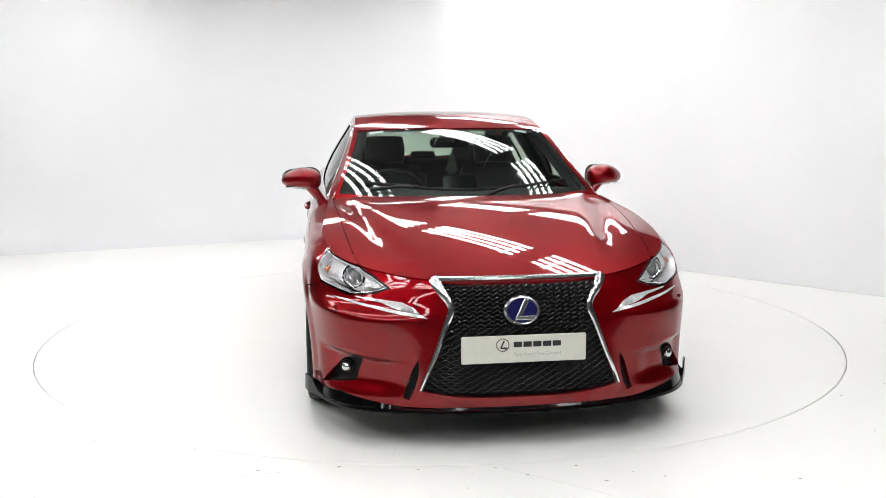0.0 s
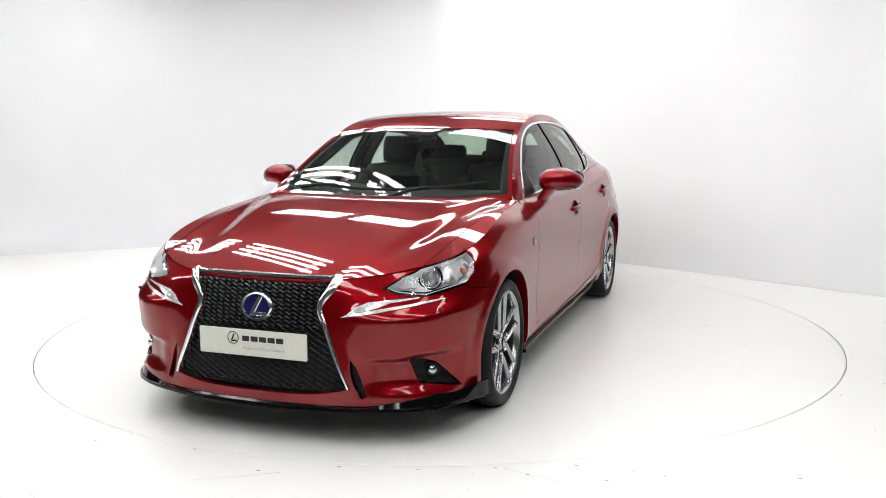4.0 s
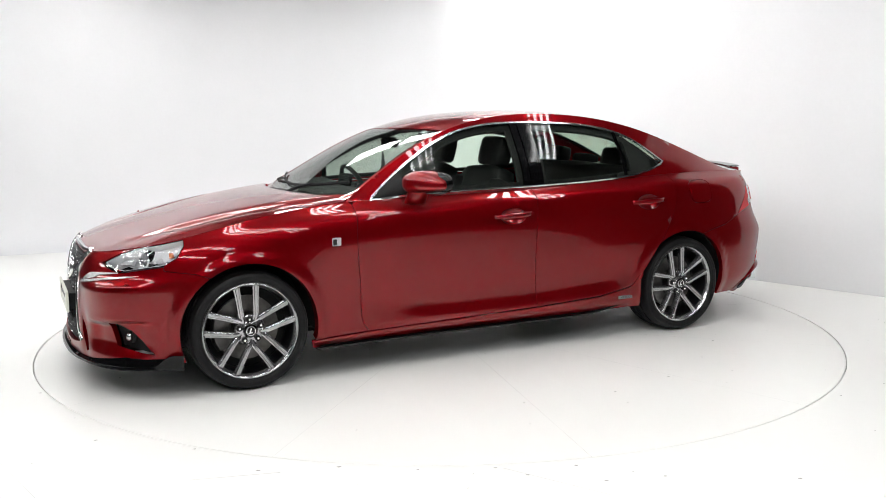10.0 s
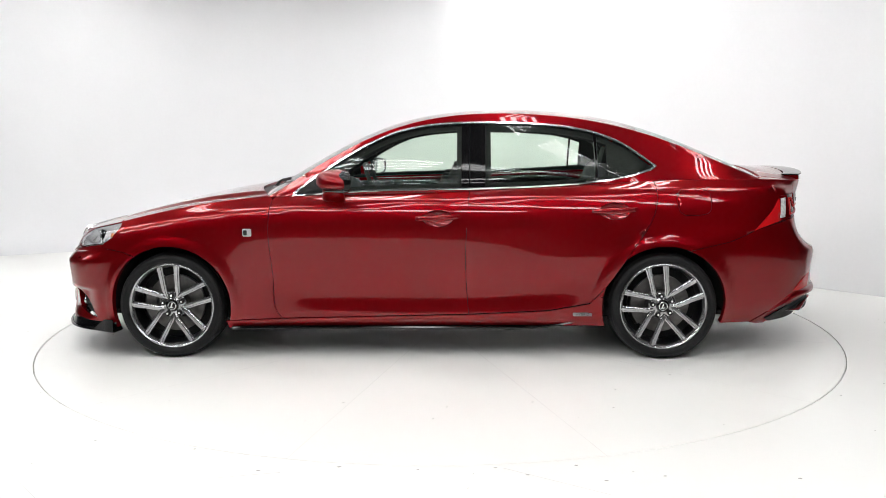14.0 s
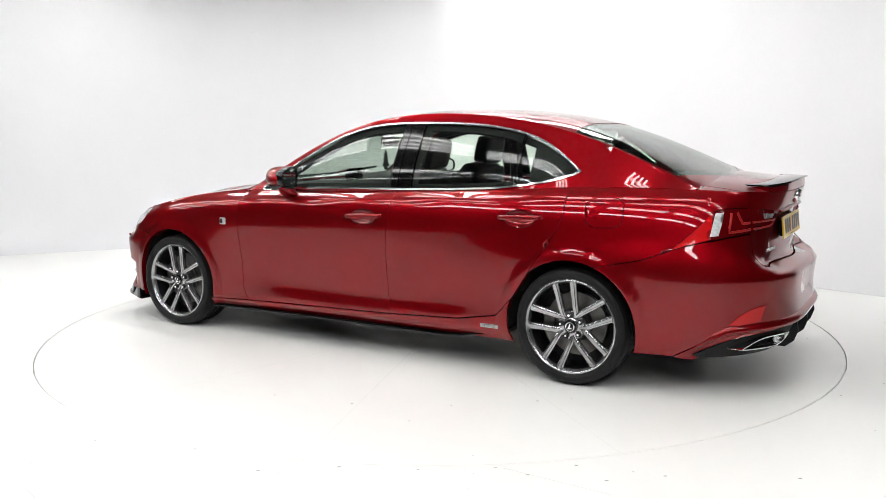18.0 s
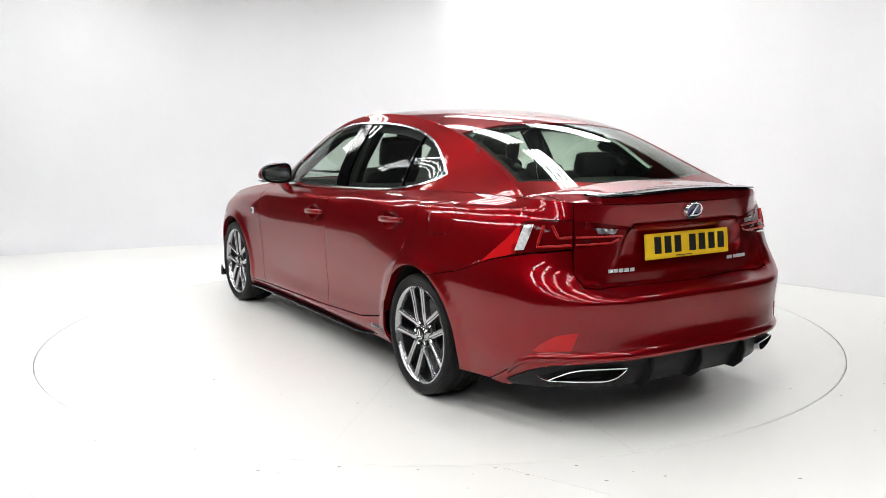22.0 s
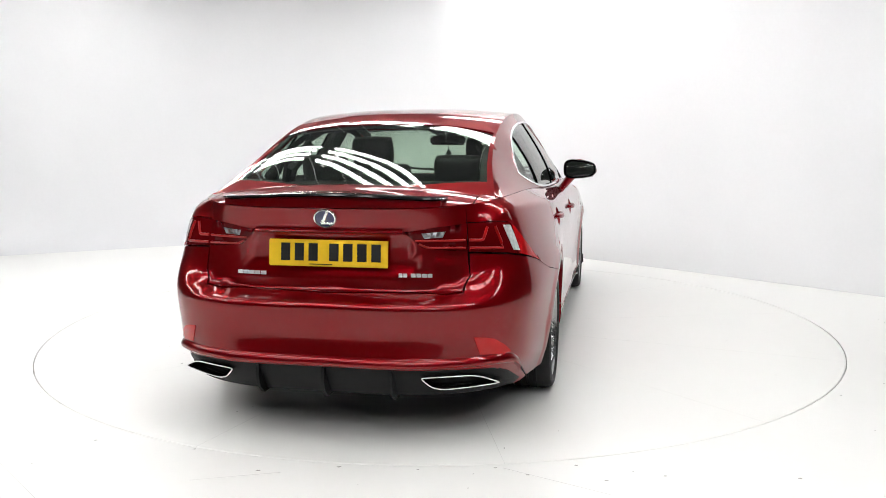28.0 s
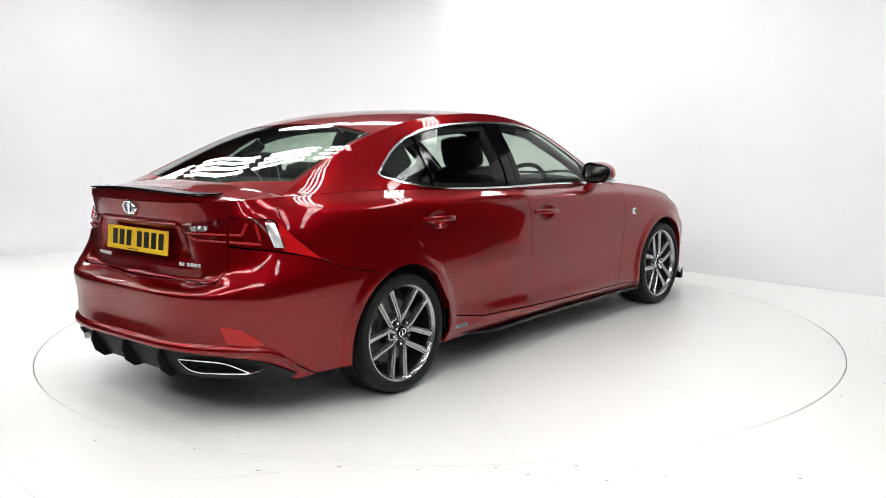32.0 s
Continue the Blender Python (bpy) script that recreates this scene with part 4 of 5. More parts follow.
    bm_box(bm, (0.022, 0.002, 0.005), Matrix.Translation((0.003, 0.008, -0.010)))
    part("cap_emblem", bm, M_CHROME, wheel)
    bm = bmesh.new()
    bm_lathe(bm, [(0.045, -0.075), (0.085, -0.072), (0.090, -0.082), (0.165, -0.082), (0.165, -0.108), (0.045, -0.108)], 48, closed=True)
    part("brake_disc", bm, M_DISC, wheel, "grey steel brake disc behind the spokes")
    bm = bmesh.new()
    bm_lathe(bm, [(0.02, -0.112), (0.215, -0.118), (0.216, -0.19)], 48)
    part("backing_plate", bm, M_DARK, wheel)
    rows = []
    for a in np.linspace(-32, 32, 7):
        c, s = math.cos(radians(a)), math.sin(radians(a))
        rows.append([(r * c, y, r * s) for r, y in ((0.115, -0.065), (0.172, -0.062), (0.185, -0.075), (0.185, -0.115), (0.115, -0.115))])
    ribbon("brake_caliper", rows, M_DISC, wheel)
    bm = bmesh.new()
    bm_tube(bm, [(-0.08, 0.0, 0.212), (-0.088, -0.02, 0.216)], 0.004, 8)
    part("valve", bm, M_BLACK, wheel)
    return wheel


HUB_Y = 0.862
wheel_fl = build_wheel()
for k, (wx, side, phase, cal) in enumerate(((WHEEL_X, 1, -4, 0), (-WHEEL_X, 1, -10, 180), (WHEEL_X, -1, 10, 180), (-WHEEL_X, -1, 30, 0))):
    turn = 0 if side > 0 else 180
    w = wheel_fl if k == 0 else copy_thing(wheel_fl, Matrix())
    w.matrix_basis = pose(wx, side * HUB_Y, WHEEL_Z, 0, 0, turn) @ pose(0, 0, 0, 0, -phase * side, 0)


# ---- hidden underside, wheel housings ----
def build_underside():
    bm = bmesh.new()
    bm_box(bm, (4.1, 1.10, 0.05), Matrix.Translation((-0.05, 0, 0.21)), 0.02)
    bm_box(bm, (1.95, 1.66, 0.05), Matrix.Translation((0.0, 0, 0.20)), 0.02)
    bm_box(bm, (1.05, 1.04, 0.42), Matrix.Translation((1.52, 0, 0.44)), 0.05)
    bm_box(bm, (0.80, 1.04, 0.55), Matrix.Translation((-1.72, 0, 0.50)), 0.05)
    part("underbody", bm, M_DARK, car, "black underbody pan between the wheels")
    for wx in (WHEEL_X, -WHEEL_X):
        for side in (1, -1):
            rows = []
            for a in np.radians(np.linspace(-6, 186, 30)):
                r = ARCH_R + 0.012
                rows.append([(wx + q * math.cos(a), side * y, max(WHEEL_Z + q * math.sin(a), 0.17)) for q, y in ((r, 0.845), (r + 0.012, 0.845), (r + 0.012, 0.56), (r, 0.56))])
            ribbon("wheel_housing", rows, M_DARK, car)
            bm = bmesh.new()
            bm_lathe(bm, [(0.0, 0.0), (ARCH_R + 0.02, 0.0)], 40)
            bmesh.ops.translate(bm, vec=(wx, side * 0.57, WHEEL_Z + 0.02), verts=bm.verts)
            for v in bm.verts:
                v.co.z = max(v.co.z, 0.18)
            part("wheel_housing_wall", bm, M_DARK, car)


build_underside()


# ---- nose ----
def grille_half(z):
    zz, yy = grille_edge[::-1][:, 1], grille_edge[::-1][:, 0]
    return np.interp(z, zz, yy)


def build_nose():
    panel("grille_backing", inset(grille_line, -0.015), lambda s, z: skin(s, z) - np.array([0.055, 0, 0]), M_DARK, car, h=0.05, lip=0)
    z, k = 0.236, 0
    while z < 0.682:
        upper = z > 0.48
        half = float(grille_half(z)) - 0.004
        n = int(2 * half / (0.0095 if upper else 0.0115))
        ys = np.linspace(-half, half, n)
        tri = np.abs(((ys / (0.034 if upper else 0.046) + (0 if upper else 0.5 * (k % 2))) % 1.0) - 0.5) * 2
        amp = 0.0085 if upper else 0.0064
        zz = z + (tri - 0.5) * 2 * amp
        p = on_skin(skin, ys, zz, -0.009)
        p[:, 0] -= 0.010 * (1 - tri) if upper else 0.004
        bm = bmesh.new()
        bm_tube(bm, p, 0.0042 if upper else 0.0019, 4, flat=(2.2, 0.8))
        part("grille_slat", bm, M_MESH, car, smooth=False)
        z += 0.0178 if upper else 0.0128
        k += 1
    # bright surround
    for g in (1, -1):
        e = smooth_line([(0.372, 0.698), (0.333, 0.64), (0.297, 0.578), (0.311, 0.53), (0.352, 0.42), (0.400, 0.30), (0.423, 0.244)], 40)
        rows = []
        for q, (s, zz) in enumerate(e):
            t = e[min(q + 1, len(e) - 1)] - e[max(q - 1, 0)]
            t = t / np.linalg.norm(t)
            wn = np.array([-t[1], t[0]])
            w = 0.0150 - 0.0080 * q / len(e) + 0.008 * max(0, 1 - q / 8)
            row = []
            for a, off in ((-1, -0.012), (-1, 0.004), (-0.4, 0.010), (0.4, 0.010), (1, 0.004), (1, -0.012)):
                m = np.array([s, zz]) + wn * w * a
                row.append(on_skin(skin, g * m[0], m[1], off))
            rows.append(row)
        ribbon("grille_trim", rows, M_TRIM, car, "bright chrome trim round the spindle grille")
    rows = []
    for s in np.linspace(-0.372, 0.372, 30):
        rows.append([on_skin(skin, s, 0.696 + a, off) for a, off in ((-0.008, -0.012), (-0.008, 0.003), (0.0, 0.008), (0.007, 0.003), (0.007, -0.012))])
    ribbon("grille_trim", rows, M_TRIM, car)
    # round emblem on the mesh
    ec = on_skin(skin, 0.0, 0.568, 0.0)[0] - 0.002
    m = Matrix.Translation((ec, 0, 0.567)) @ Matrix.Rotation(radians(-9), 4, "Y")
    emblem(m, FACE_FRONT, 0.076, 0.062)
    # show plate
    pl = box_part("show_plate", (0.012, 0.520, 0.113), Matrix.Translation((2.203, 0, 0.417)), M_PLATEWHITE, car, "cream show plate with black and grey print", 0.003)
    box_part("plate_holder", (0.05, 0.44, 0.085), Matrix.Translation((2.178, 0, 0.415)), M_BLACK, car)
    bm = bmesh.new()
    bm_lathe(bm, [(0.024, 2.2095), (0.0275, 2.2105), (0.0275, 2.2085)], 28, "X")
    bm_box(bm, (0.001, 0.006, 0.032), Matrix.Translation((2.210, -0.001, 0.003)) @ Matrix.Rotation(radians(-25), 4, "X"))
    bm_box(bm, (0.001, 0.026, 0.006), Matrix.Translation((2.210, 0.004, -0.013)))
    bmesh.ops.translate(bm, vec=(0, -0.090, 0.436), verts=bm.verts)
    part("plate_emblem", bm, M_INK, pl)
    for q in range(5):
        box_part("plate_mark", (0.001, 0.034, 0.022), Matrix.Translation((2.2096, -0.028 + 0.041 * q, 0.4365)), M_INK, pl, bevel=0.0)
    words("plate_words", "Approved Pre-Owned", 0.022, Matrix.Translation((2.2096, 0.055, 0.395)) @ FACE_FRONT, M_GREYINK, pl, 0.0005)
    # fog lamp pockets and side slots
    for g in (1, -1):
        panel("fog_lamp_pocket", inset(fog(g), -0.006), lambda s, z: skin(s, z) - np.array([0.035, g * 0.012, 0]), M_BLACK, car, h=0.02, lip=0)
        c = on_skin(skin, g * 0.802, 0.305, -0.010)
        bm = bmesh.new()
        bm_lathe(bm, [(0.0, 0.012), (0.012, 0.010), (0.021, 0.004), (0.024, -0.004), (0.031, -0.004), (0.034, -0.02)], 28, "X")
        bmesh.ops.transform(bm, matrix=Matrix.Translation(c) @ Matrix.Rotation(g * radians(22), 4, "Z"), verts=bm.verts)
        fl = part("fog_lamp", bm, M_BLACK, car, "small round fog lamp in a black pocket")
        bm = bmesh.new()
        bm_lathe(bm, [(0.0, 0.017), (0.010, 0.0155), (0.018, 0.010), (0.021, 0.004)], 28, "X")
        bmesh.ops.transform(bm, matrix=Matrix.Translation(c) @ Matrix.Rotation(g * radians(22), 4, "Z"), verts=bm.verts)
        part("lens", bm, M_SILVER, fl)
        panel("air_slot", inset(slot(g), -0.006), lambda s, z: skin(s, z) - np.array([0.03, 0, 0]), M_DARK, car, h=0.03, lip=0)
        # running light under the head lamp; upper blade also paints the ledge's highlight
        low_blade = [(0.392, 0.541), (0.50, 0.556), (0.62, 0.574), (0.79, 0.594), (0.885, 0.606), (0.79, 0.602), (0.62, 0.584), (0.50, 0.567), (0.425, 0.557)]
        blade_highlight = [(0.425, 0.5585), (0.50, 0.569), (0.545, 0.580), (0.60, 0.598), (0.74, 0.613), (0.74, 0.617), (0.60, 0.610), (0.505, 0.602), (0.455, 0.583)]
        drl = panel("running_light", np.array(low_blade) * (g, 1), skin, M_WHITELENS, car, "white running light under the headlamp, its upper blade partly a painted highlight", h=0.02, gap=0, lip=0.006, raise_=0.004)
        panel("upper_blade_highlight", np.array(blade_highlight) * (g, 1), skin, M_WHITELENS, drl, h=0.02, gap=0, lip=0.006, raise_=0.004)
        c = on_skin(skin, g * 0.826, 0.566, 0.004)
        bm = bmesh.new()
        bm_box(bm, (0.022, 0.020, 0.012), Matrix.Translation(c) @ Matrix.Rotation(g * radians(50), 4, "Z"), 0.005)
        part("washer_cap", bm, M_PAINT, car)
    # black splitter lip, deeper towards the corners, with an upturned end
    rows = []
    for s in np.linspace(-1.085, 1.085, 130):
        a = abs(s)
        top_z = float(np.interp(a, (0, 0.30, 0.43, 0.5, 0.64, 0.80, 0.90, 1.0, 1.085), (0.174, 0.174, 0.168, 0.170, 0.190, 0.211, 0.202, 0.202, 0.202)))
        p = skin(s, top_z)
        n2 = out_normal(skin, s, 0.42)
        n2 = np.array([n2[0], n2[1], 0]) / math.hypot(n2[0], n2[1])
        f = np.clip((a - 0.93) / 0.11, 0, 1)
        f = f * f * (3 - 2 * f)
        w = 0.018 + 0.014 * f
        low = 0.149 - top_z
        rows.append([p + n2 * q + np.array([0, 0, b]) for q, b in ((-0.02, 0.002), (0.002, -0.001), (w - 0.006, low + 0.016), (w - 0.002, low + 0.016 + 0.058 * f), (w + 0.004, low + 0.015 + 0.058 * f), (w + 0.006, low + 0.004), (w - 0.002, low - 0.002), (-0.06, low))])
    ribbon("splitter_lip", rows, M_BLACKGLOSS, car, "gloss black splitter lip under the bumper", angle=30)


def emblem(m, face, rx, rz):
    """An oval badge: dark blue field, bright ring, bright slanted blade with a foot."""
    bm = bmesh.new()
    bm_lathe(bm, [(0.0, 0.004), (0.9, 0.003), (0.92, -0.004)], 40, "Z")
    for v in bm.verts:
        v.co.x, v.co.y = v.co.x * rx, v.co.y * rz
    bmesh.ops.transform(bm, matrix=m @ face, verts=bm.verts)
    badge = part("badge", bm, M_BLUE, car, "oval badge with dark blue field and chrome ring")
    bm = bmesh.new()
    bm_lathe(bm, [(0.80, 0.002), (0.83, 0.0085), (0.93, 0.010), (1.0, 0.005), (1.03, -0.006)], 48, "Z")
    for v in bm.verts:
        v.co.x, v.co.y = v.co.x * rx, v.co.y * rz
    bmesh.ops.transform(bm, matrix=m @ face, verts=bm.verts)
    part("badge_ring", bm, M_TRIM, badge)
    bm = bmesh.new()
    bm_box(bm, (rx * 0.26, rz * 1.35, 0.008), Matrix.Translation((rx * 0.02, rz * 0.12, 0.006)) @ Matrix.Rotation(radians(-27), 4, "Z"), 0.002, 1)
    bm_box(bm, (rx * 1.02, rz * 0.26, 0.008), Matrix.Translation((rx * 0.14, -rz * 0.50, 0.006)), 0.002, 1)
    bmesh.ops.transform(bm, matrix=m @ face, verts=bm.verts)
    part("badge_blade", bm, M_TRIM, badge)


build_nose()


# ---- head lamps ----
def build_head_lamp(side):
    sl = lambda x, z=0.69: s_at(x, z)
    s_hi = np.linspace(sl(1.70, 0.785), 0.80, 20)
    top = np.stack([s_hi, ZK[6](s_hi) - 0.003], -1)
    o = chain(top, LAMP_TOP, LAMP_FOOT, [(sl(x, z), z) for x, z in LAMP_REAR[::-1][1:]])
    lens = panel("head_lamp", o, skin, M_LENS, car, "clear headlamp with chrome projector and amber corner", h=0.03, gap=0.001, lip=0.006, side=side, raise_=-0.001)
    lens.visible_shadow = False
    zero = lambda s: np.zeros_like(np.asarray(s, float))
    inner = lambda off: (lambda s, z: skin(s, z) - np.stack([zero(s) + off, zero(s) + off * 0.4, zero(s)], -1))
    panel("lamp_housing", inset(o, -0.004), inner(0.095), M_SILVERGREY, lens, h=0.04, gap=0, lip=0, side=side)
    # dark brow along the top and bottom of the lamp
    panel("lamp_bezel", inset(o, 0.001), inner(0.003), M_BLACKGLOSS, lens, holes=[inset(o, 0.004)], h=0.03, gap=0, lip=0.004, side=side)
    panel("lamp_wall", inset(o, 0.003), inner(0.006), M_SILVERGREY, lens, holes=[inset(o, 0.007)], h=0.03, gap=0, lip=0.085, side=side)
    # bright reflector wings either side of the projector
    for pts in ([(0.60, 0.656), (0.69, 0.692), (0.735, 0.690), (0.735, 0.645), (0.66, 0.640)], [(0.86, 0.728), (1.04, 0.742), (1.055, 0.715), (1.0, 0.672), (0.90, 0.655), (0.855, 0.66)]):
        panel("reflector", np.array(pts), inner(0.060), M_SILVERGREY, lens, h=0.03, gap=0, lip=0.02, side=side)
    c = np.array([1.862, 0.674, 0.677])
    c = c * (1, side, 1)
    for nm, prof, mt in (("projector_ring", [(0.040, -0.03), (0.0445, 0.006), (0.039, 0.012), (0.034, 0.006), (0.032, -0.008)], M_CHROME), ("projector_cup", [(0.0455, 0.004), (0.053, 0.000), (0.056, -0.03)], M_BLACKGLOSS), ("projector_lens", [(0.0, 0.012), (0.014, 0.009), (0.025, 0.0), (0.033, -0.012)], M_BARREL)):
        bm = bmesh.new()
        bm_lathe(bm, prof, 36, "X")
        bmesh.ops.transform(bm, matrix=Matrix.Translation(c) @ Matrix.Rotation(side * radians(24), 4, "Z"), verts=bm.verts)
        part(nm, bm, mt, lens)
    amb = np.array([(0.998, 0.710), (1.020, 0.712), (1.024, 0.690), (1.001, 0.687)])
    panel("indicator", amb, inner(0.036), M_AMBER, lens, h=0.02, gap=0, lip=0.01, side=side)


mirror_side(build_head_lamp)


# ---- windows, trim ----
def build_windows(side):
    wl = window_line()
    core = inset(wl, 0.0075)
    for a, b, name, mt, ra in ((-0.258, 0.72, "front_window", M_WINDOW, -0.006), (-1.020, -0.402, "rear_window_pane", M_WINDOW, -0.006), (-1.40, -1.040, "quarter_window", M_WINDOW, -0.006)):
        g = panel(name, clip_x(core, a, b), cabin, mt, car, h=0.06, gap=0, lip=0.004, side=side, raise_=ra, back=False)
        g.visible_shadow = False
    for a, b, ra in ((-0.306, -0.262, 0.0), (-0.398, -0.312, 0.0), (-1.036, -1.022, 0.001)):
        panel("pillar_cover", clip_x(core, a, b), cabin, M_BLACKGLOSS, car, "gloss black window pillar cover", h=0.04, gap=0, lip=0.012, side=side, raise_=ra)
    panel("window_trim", inset(wl, -0.0025), cabin, M_TRIM, car, "thin chrome trim round the side windows", holes=[inset(wl, 0.0078)], h=0.03, gap=0, lip=0.008, side=side, raise_=0.004)
    frame_hole = inset(wl, 0.034)
    panel("window_lining", inset(wl, 0.004), cabin, M_DARK, car, holes=[clip_x(frame_hole, -0.235, 0.55), clip_x(frame_hole, -1.10, -0.43)], h=0.04, gap=0, lip=0.02, side=side, raise_=-0.025)
    # door mirror triangle
    panel("mirror_base_cover", clip_x(core, 0.50, 0.72), cabin, M_BLACK, car, h=0.03, gap=0, lip=0.01, side=side, raise_=0.0005)


mirror_side(build_windows)


def build_mirror(side):
    c = Vector((0.440, side * 0.915, 1.008))
    bm = bmesh.new()
    bmesh.ops.create_uvsphere(bm, u_segments=32, v_segments=20, radius=1.0)
    sq = lambda q, p: math.copysign(abs(q) ** p, q)
    for v in bm.verts:
        x, y, z = v.co
        x, y, z = sq(x, 0.75), sq(y, 0.72), sq(z, 0.72)
        if x < 0:
            x *= 0.50                                   # blunt towards the back
        w = 1 - 0.34 * max(0.0, y) ** 1.5               # slimmer at the outer end
        h = 0.066 if z > 0 else 0.052 + 0.022 * max(0.0, -y)   # crowned above, deeper towards the foot
        v.co = (max(x * 0.120 * w - 0.018, -0.045) - 0.034 * y, side * y * 0.116, z * h * w + 0.008 * (1 - abs(y)) - 0.004 * y)
    bmesh.ops.translate(bm, vec=c, verts=bm.verts)
    body = part("door_mirror", bm, M_PAINT, car, "red door mirror with black foot and indicator strip", angle=80)
    outline = []
    for a in np.linspace(0, 2 * math.pi, 40, endpoint=False):
        y, z = sq(math.cos(a), 0.62), sq(math.sin(a), 0.66)
        taper = 1 - 0.30 * (0.5 + 0.5 * y)              # lower towards the outer end
        outline.append((y, z * taper))

    def oval(dx, w, h):
        return [c + Vector((dx - 0.034 * y * (w / 0.116), side * y * w, z * h * 1.06 + 0.006)) for y, z in outline]
    bm = bmesh.new()
    loops = [[bm.verts.new(p) for p in oval(dx, w, h)] for dx, w, h in
             ((0.000, 0.094, 0.058), (-0.040, 0.113, 0.071), (-0.066, 0.113, 0.071), (-0.073, 0.109, 0.067), (-0.073, 0.102, 0.060), (-0.064, 0.099, 0.057))]
    for p, q in zip(loops, loops[1:]):
        for k in range(len(p)):
            m = (k + 1) % len(p)
            bm.faces.new((p[k], p[m], q[m], q[k]))
    bm.faces.new(loops[0])
    bm.faces.new(loops[-1])
    bmesh.ops.recalc_face_normals(bm, faces=bm.faces)
    part("mirror_rim", bm, M_BLACKGLOSS, body)
    bm = bmesh.new()
    back, face = ([bm.verts.new(p) for p in oval(dx, 0.097, 0.055)] for dx in (-0.063, -0.067))
    for k in range(len(back)):
        m = (k + 1) % len(back)
        bm.faces.new((back[k], back[m], face[m], face[k]))
    bm.faces.new(back)
    bm.faces.new(face)
    bmesh.ops.recalc_face_normals(bm, faces=bm.faces)
    part("mirror_glass", bm, mat_mirror(), body)
    rows = []
    for k in np.linspace(-0.2, 0.80, 10):
        rows.append([c + Vector((x - 0.03 * k, side * (0.112 * k), z - 0.010 * k)) for x, z in ((0.06, -0.036), (0.07, -0.031), (-0.050, -0.028), (-0.062, -0.034), (-0.03, -0.042))])
    ribbon("indicator_strip", rows, M_SILVER, body)
    rows = []
    for k in np.linspace(0, 1, 6):
        y = 0.800 + 0.065 * k
        zz = 0.888 + 0.085 * k
        w = 0.068 - 0.008 * k
        rows.append([(0.46 + w * math.cos(a), side * (y + (0.030 + 0.012 * k) * math.sin(a)), zz + 0.004 * math.cos(a)) for a in np.linspace(0, 2 * math.pi, 12, endpoint=False)])
    ribbon("mirror_foot", rows, M_PAINT, body, angle=80)


_mm = []


def mat_mirror():
    if not _mm:
        _mm.append(mat("mirror_silver", (0.9, 0.9, 0.9), 0.01, 1.0))
    return _mm[0]


mirror_side(build_mirror)

# ---- door handles ----
def build_handles(side):
    for cx, cz in HANDLES:
        def bowl(x, z):
            p = flank(x, z)
            r2 = ((x - cx) / 0.084) ** 2 + ((z - cz) / 0.046) ** 2
            p[..., 1] -= 0.030 * np.clip(1 - r2, 0, 1) ** 0.7
            return p
        panel("handle_recess", ellipse(cx, cz, 0.083, 0.0455, 32), bowl, M_PAINT, car, h=0.012, gap=0, lip=0, side=side)
        rows = []
        for k in np.linspace(0, 1, 14):
            x = cx + 0.125 - 0.25 * k
            z = cz + 0.001 + 0.010 * k
            y = float(flank(x, z)[1])
            off = 0.028 * math.sin(math.pi * min(max(k * 1.04, 0), 1)) ** 0.45
            h = 0.0115 + 0.004 * math.sin(math.pi * k)
            rows.append([(x, side * (y + off + a), z + b * h) for a, b in ((-0.010, -1), (0.002, -0.9), (0.006, -0.2), (0.004, 0.6), (-0.002, 1.0), (-0.010, 0.9))])
        hd = ribbon("door_handle", rows, M_PAINT, car, "red pull handle over a scooped recess", angle=60)
        box_part("handle_end", (0.03, 0.012, 0.018), Matrix.Translation((cx - 0.118, side * (float(flank(cx - 0.118, cz)[1]) + 0.010), cz + 0.010)), M_PAINT, hd, bevel=0.005)


mirror_side(build_handles)


# ---- side skirts, badges, fuel flap ----
def build_sill_details(side):
    rows = []
    for x in np.linspace(1.055, -0.985, 60):
        p = flank(x, 0.185) * (1, side, 1)
        k = np.clip((-0.55 - x) / 0.35, 0, 1)
        up = 0.030 * k * k
        wd = 0.018 * (1 - 0.9 * np.clip((-0.80 - x) / 0.19, 0, 1))
        drop = 0.013 * (1 - np.clip((-0.70 - x) / 0.28, 0, 1))
        rows.append([p + np.array([0, side * a, b]) for a, b in ((-0.03, up), (wd, up - 0.004), (wd + 0.003, up - 0.012), (wd - 0.002, -0.008 - drop + up), (-0.05, -0.008 - drop + up))])
    ribbon("side_skirt", rows, M_BLACKGLOSS, car, "gloss black blade along the sill")
    bx = float(flank(0.945, 0.727)[1])
    face = FACE_LEFT if side > 0 else FACE_RIGHT
    b = box_part("wing_badge", (0.050, 0.006, 0.044), Matrix.Translation((0.945, side * (bx + 0.002), 0.727)), M_MARK, car, "small square silver badge", 0.003)
    box_part("badge_field", (0.020, 0.002, 0.028), Matrix.Translation((0.955, side * (bx + 0.0055), 0.727)), M_INK, b, bevel=0.002)
    by = float(flank(-0.945, 0.255)[1])
    t = box_part("sill_badge", (0.108, 0.004, 0.021), Matrix.Translation((-0.945, side * (by + 0.0015), 0.258)), M_BADGE, car, "slim silver badge with dark letters", 0.002)
    words("badge_words", "HYBRID", 0.022, Matrix.Translation((-0.945, side * (by + 0.0038), 0.258)) @ face, M_INK, t, 0.0005)


mirror_side(build_sill_details)


# ---- tail ----
def tail_of_x(x, low=False):
    return S_END - s_at(x, 0.30 if x > -1.95 and low else 0.84)


